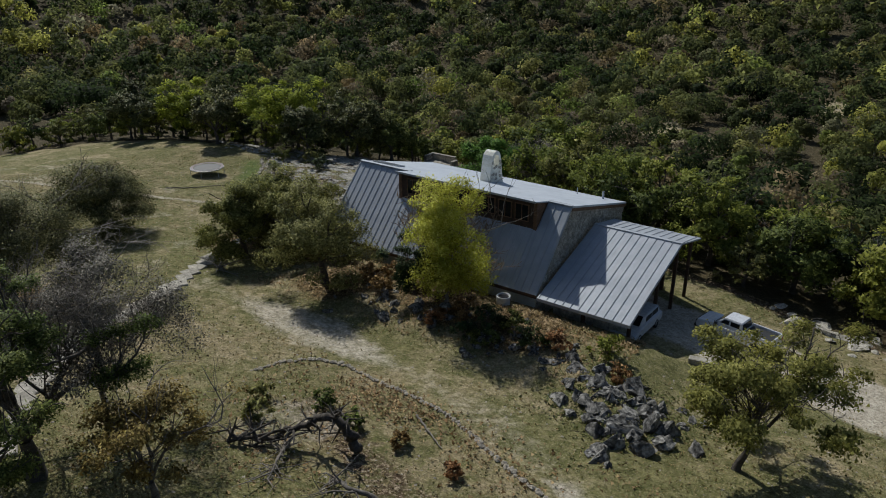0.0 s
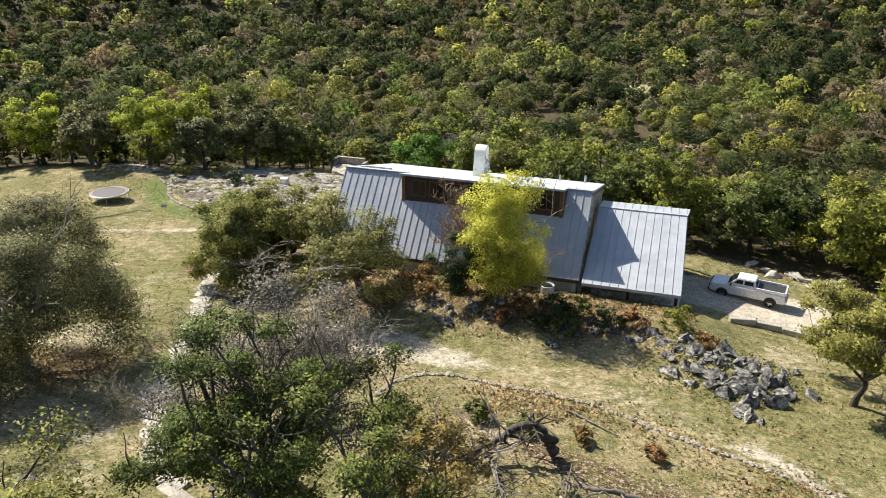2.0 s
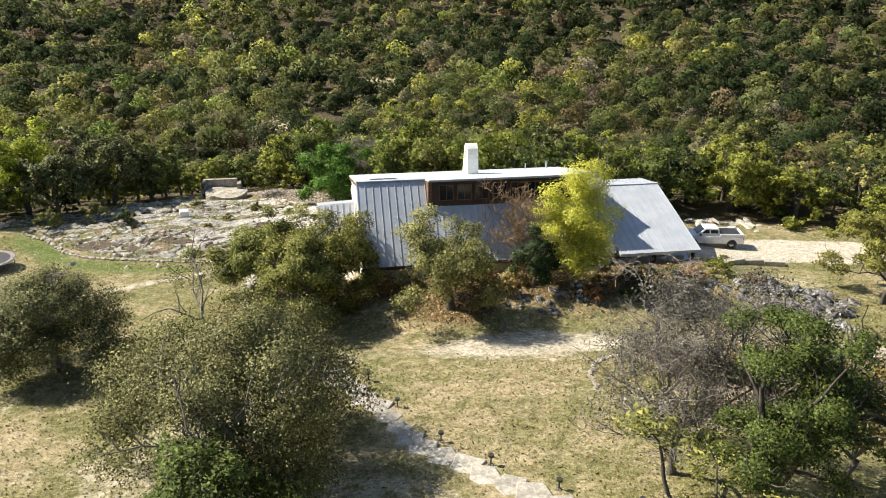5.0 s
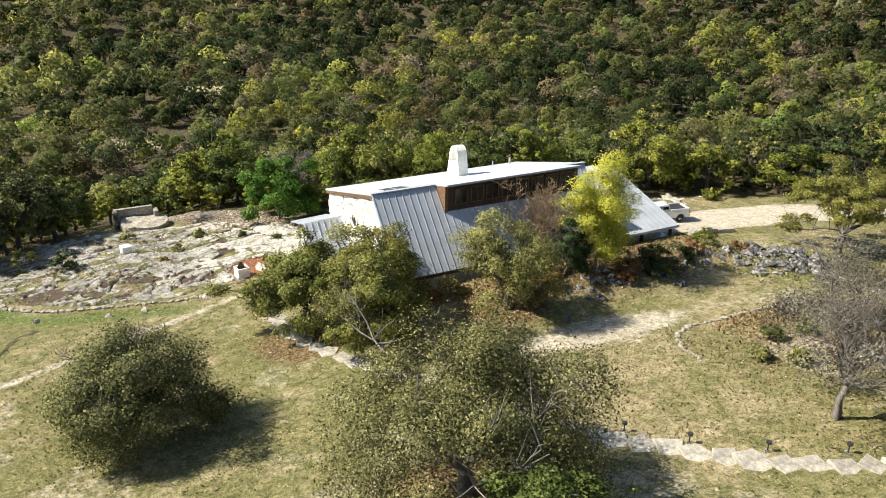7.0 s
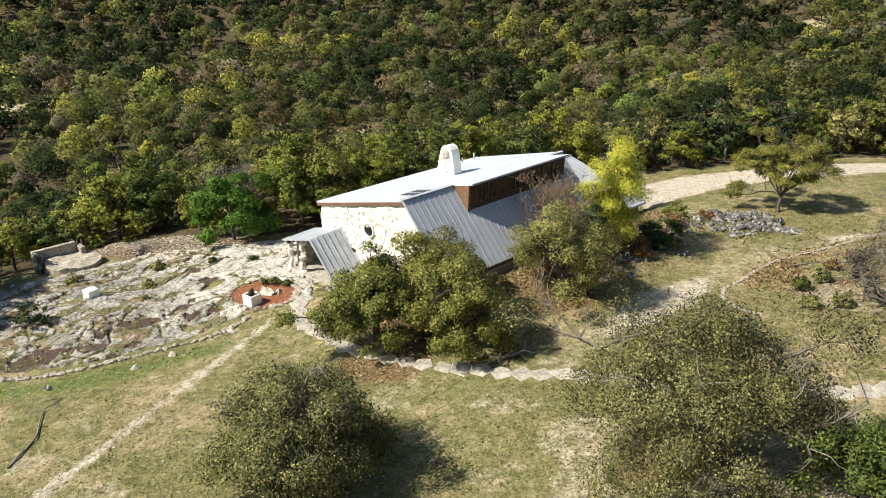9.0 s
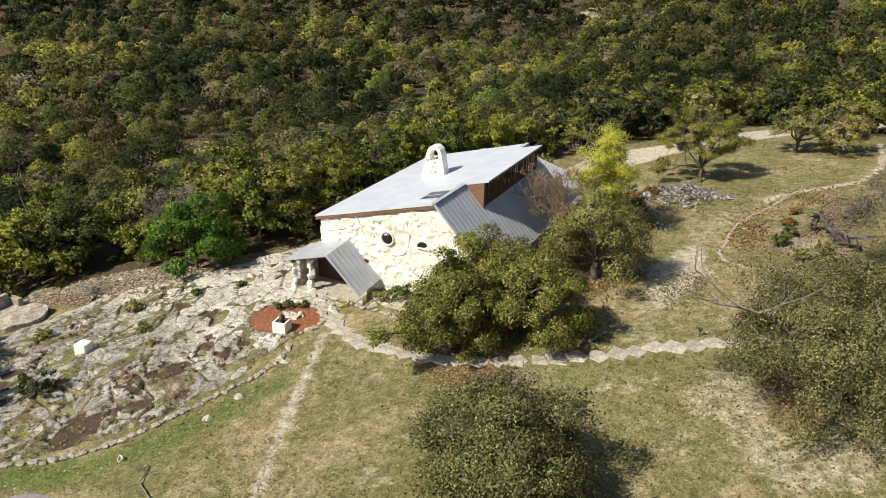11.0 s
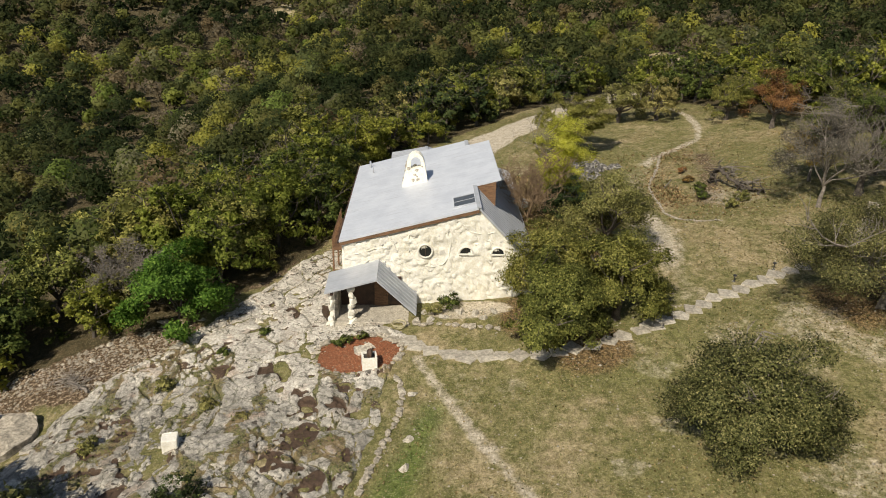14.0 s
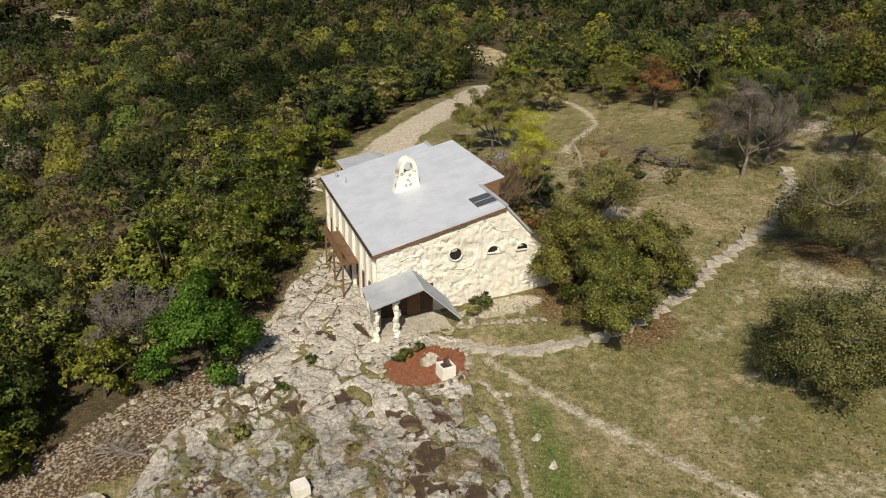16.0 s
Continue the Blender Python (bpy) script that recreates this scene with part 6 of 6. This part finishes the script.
limb("fallen_tree", [(20.6, -24.6, 0.2), (20.2, -24.9, 1.3), (19.4, -25.2, 1.7), (18.4, -25.8, 1.0), (17.2, -26.8, 0.35), (15.9, -28.2, 0.15)], 0.26, M_BARK, "blackened arching trunk of a fallen tree", "dead tree", 26, 3)
limb("fallen_branch", [(18.0, -26.2, 0.4), (18.6, -27.6, 0.3), (19.4, -29.0, 0.15)], 0.10, M_GREYBARK, "bleached grey branches on the ground", "branch", 26, 4)
limb("fallen_branch", [(20.7, -20.2, 0.1), (22.0, -21.0, 0.12), (23.4, -21.8, 0.08)], 0.07, M_GREYBARK, "long bleached pole on the dry grass", "branch", 0, 5)
limb("fallen_branch", [(-27.8, -0.4, 0.06), (-25.8, 1.4, 0.08), (-24.6, 4.0, 0.1), (-23.3, 4.7, 0.06)], 0.06, M_GREYBARK, "thin bleached branch lying on the lawn", "branch", 3, 6)
limb("fallen_branch", [(24.5, -27.0, 0.15), (22.8, -27.6, 0.7), (21.4, -27.2, 0.3)], 0.14, M_GREYBARK, "grey fallen limb with bare twigs in the field", "branch", 16, 7)
limb("dead_branch", [(-9.0, 25.6, 0.2), (-8.0, 27.0, 0.3), (-7.0, 28.2, 0.2)], 0.12, M_GREYBARK, "grey dead branch lying at the woods' edge", "branch", 40, 8)
limb("cut_log", [(-4.0, -12.6, 0.15), (-3.2, -13.1, 0.15)], 0.16, M_GREYBARK, "short pale logs beside the path", "log", 8, 9)


def shrubs():
    rng = random.Random(61)
    spots = [(8.0, -8.4, 1.2, M_RUST), (9.6, -9.6, 1.0, M_RUST), (10.6, -7.0, 1.3, M_SAGE), (16.6, -9.4, 1.2, M_RUST), (18.4, -9.8, 1.3, M_CEDAR), (20.0, -9.0, 1.1, M_OAK), (21.6, -9.8, 1.3, M_CEDAR), (23.2, -9.6, 1.0, M_RUST), (19.2, -11.2, 1.0, M_OAK),
             (17.6, -11.2, 0.9, M_CEDAR), (15.2, -10.8, 0.9, M_RUST), (25.8, -8.2, 1.2, M_LIME), (27.6, -10.2, 0.8, M_RUST), (7.2, -11.2, 0.9, M_SAGE), (-1.4, 2.2, 1.1, M_GREEN), (-2.2, 3.1, 0.7, M_SAGE), (-3.4, 15.2, 0.45, M_GREEN), (-6.0, 17.5, 0.5, M_GREEN),
             (-12.0, 17.0, 0.6, M_SAGE), (-13.6, 14.6, 0.5, M_SAGE), (-21.0, 16.0, 1.4, M_CEDAR), (-24.0, 18.0, 1.6, M_OAK), (-28.0, 16.5, 1.4, M_OAK), (-5.4, 9.2, 0.5, M_GREEN), (-5.0, 8.2, 0.45, M_GREEN), (-5.9, 9.9, 0.4, M_GREEN), (-9.4, 20.5, 0.7, M_SAGE), (-15.4, 22.8, 0.8, M_SAGE),
             (19.0, -23.2, 0.7, M_GREEN), (16.5, -22.6, 0.8, M_GREEN), (15.0, -25.6, 0.8, M_SAGE), (21.8, -23.0, 0.6, M_RUST), (25.0, -23.4, 0.6, M_RUST), (13.6, -24.2, 0.7, M_SAGE), (1.2, -6.2, 1.3, M_RUST), (3.0, -6.4, 1.2, M_SAGE), (8.6, -6.2, 1.1, M_RUST)]
    for i, (x, y, r, leaf) in enumerate(spots):
        word = {M_RUST.name: "dry rusty-brown shrub among the rocks", M_SAGE.name: "dry grey-green shrub on stony ground", M_CEDAR.name: "dark evergreen shrub on the rocky slope", M_OAK.name: "dark olive shrub on the rocky slope", M_LIME.name: "slim yellow-green sapling in the grass", M_GREEN.name: "fresh green low shrub"}[leaf.name]
        oak("shrub", x, y, r * 1.25, r, int(1100 * r), leaf, word, 500 + i, forks=5, size=0.075, girth=0.03, nlobes=10, skirt=0.1, wood=(1, 3), category="shrub")


shrubs()


# ---- grass, litter and pebbles ----
def scatter(name, n, region, size, material, label, category, flat, lift, seed, dense=None):
    rng = np.random.default_rng(seed)
    x, y = rng.uniform(region[0], region[1], n), rng.uniform(region[2], region[3], n)
    keep = inside(x, y, CLEARING) & ~((x > -0.3) & (x < 26) & (y > -4.9) & (y < 10)) & (along(x, y, DRIVE) > 2.6) & (along(x, y, FLAGS) > 0.8)
    keep &= ~((x < 12) & (y > np.interp(x, [-44, -30, -25, -20, -16, -11, -8, -5, 0, 12], [18, 15, 10, 7.4, 6.2, 5.6, 5.0, 4.6, 9.0, 9.4])))
    keep &= rng.random(n) < np.clip((soft_noise(x, y, 0.22, seed, 4) - 0.32) * 3.2, 0.05, 1)
    if dense is not None:
        keep &= rng.random(n) < dense(x, y)
    x, y = x[keep], y[keep]
    c = np.stack([x, y, ground(x, y) + lift], -1)
    soft = np.array([0, 0, 1.0]) + rng.normal(size=c.shape) * 0.3
    v, f = cards(rng, c, size, flat=flat, face=soft)
    tone = np.clip(rng.normal(0.5, 0.4, len(f)), 0, 1)
    me = soft_normals(arrays_mesh(name, v, f, [("tone", "FACE", tone)]), np.repeat(soft, 3, 0))
    tagged(from_mesh(name, me, material), label, category, kind="stuff")


def open_ground(x, y):
    return np.clip(1 - 0.85 * step(2.6, 0.8, along(x, y, TRACK)), 0.1, 1)


def under_trees(x, y):
    return np.maximum.reduce([step(r + 1.5, r * 0.3, np.hypot(x - cx, y - cy)) for cx, cy, r in ((-3, -5, 4.6), (-7, -6, 4), (5.5, -9.5, 4.4), (13, -8.0, 6.0), (-6, -25, 6.0), (20, -8.5, 4.5), (12, -34, 6), (35, -14, 4))])


scatter("dry_grass", 120000, (-44, 62, -46, 30), 0.065, M_STRAW, "short dry straw-coloured grass tufts", "grass", 0.0, 0.04, 3, open_ground)
scatter("green_grass", 70000, (-44, 62, -46, 14), 0.055, M_TURF, "sparse green grass tufts and weeds", "grass", 0.0, 0.04, 4, open_ground)
scatter("leaf_litter", 60000, (-30, 40, -46, 8), 0.05, M_WEED, "fallen brown leaves on the ground", "leaf litter", 0.9, 0.02, 6, under_trees)
scatter("rusty_weeds", 16000, (11, 36, -31, -18), 0.09, M_WEED, "rusty dry weeds inside the stone ring", "weeds", 0.0, 0.08, 7, lambda x, y: 0.15 + 0.85 * step(2.6, 0.3, along(x, y, [(a + 0.6, b - 1.5) for a, b in RING[4:]])))
scatter("bank_straw", 16000, (-1, 27, -13, -4.6), 0.10, M_STRAW, "tall yellow dry grass on the bank", "grass", 0.0, 0.10, 12, lambda x, y: 0.25 + 0.75 * step(-8.5, -6.0, y))
scatter("bank_weeds", 9000, (20, 34, -18, -6), 0.09, M_TURF, "green and straw weeds among the boulders", "weeds", 0.0, 0.08, 8, lambda x, y: step(1.2, 0.5, np.hypot((x - 28) / 5, (y + 12.5) / 4)))


def rock_turf():
    rng = np.random.default_rng(16)
    c = ROCK_TURF + rng.normal(size=ROCK_TURF.shape) * np.array([0.06, 0.06, 0.015])
    soft = np.array([0, 0, 1.0]) + rng.normal(size=c.shape) * 0.3
    v, f = cards(rng, c, 0.09, flat=0.0, face=soft)
    me = soft_normals(arrays_mesh("rock_turf", v, f, [("tone", "FACE", np.clip(rng.normal(0.45, 0.3, len(f)), 0, 1))]), np.repeat(soft, 3, 0))
    tagged(from_mesh("rock_turf", me, M_TURF), "grass tufts growing in the bedrock's cracks", "grass", kind="stuff")


rock_turf()


def pebbles():
    rng = np.random.default_rng(9)
    n = 16000
    x, y = rng.uniform(-34, 45, n), rng.uniform(-44, 34, n)
    dens = 0.25 + 0.9 * step(6, 1, along(x, y, [(-6, 23), (-4, 29), (-9, 34)])) + 0.5 * step(5, 0, along(x, y, [(14, -23), (24, -26), (30, -27)])) + 0.4 * step(0.55, 0.7, soft_noise(x, y, 0.12, 31, 4))
    ok = inside(x, y, CLEARING) & ~((x > -0.3) & (x < 26) & (y > -4.9) & (y < 10)) & (rng.random(n) < dens)
    x, y = x[ok], y[ok]
    n = len(x)
    sx, sy = rng.uniform(-14, 2, 4500), rng.uniform(21, 37, 4500)
    ok = (along(sx, sy, [(-4.5, 23.5), (-4, 28), (-6, 32), (-10, 35)]) < 1.2 + 3.4 * rng.random(4500)) & inside(sx, sy, CLEARING)
    x, y, big = np.concatenate([x, sx[ok]]), np.concatenate([y, sy[ok]]), np.concatenate([np.zeros(n), np.ones(ok.sum())])
    n = len(x)
    c = np.stack([x, y, ground(x, y)], -1)
    base = np.array([(1, 0, 0), (0, 1, 0), (-1, 0, 0), (0, -1, 0), (0, 0, 0.7)])
    r = rng.uniform(0.03, 0.10, (n, 1, 1)) * (1 + 1.1 * big[:, None, None] * rng.random((n, 1, 1)) ** 2)
    v = c[:, None] + base[None] * r * rng.uniform(0.6, 1.4, (n, 5, 1))
    tri = np.array([(0, 1, 4), (1, 2, 4), (2, 3, 4), (3, 0, 4)])
    f = (np.arange(n)[:, None, None] * 5 + tri[None]).reshape(-1, 3)
    tagged(from_mesh("pebbles", arrays_mesh("pebbles", v.reshape(-1, 3), f), M_RUBBLE), "loose pale pebbles and stone chips", "pebbles", kind="stuff")


pebbles()
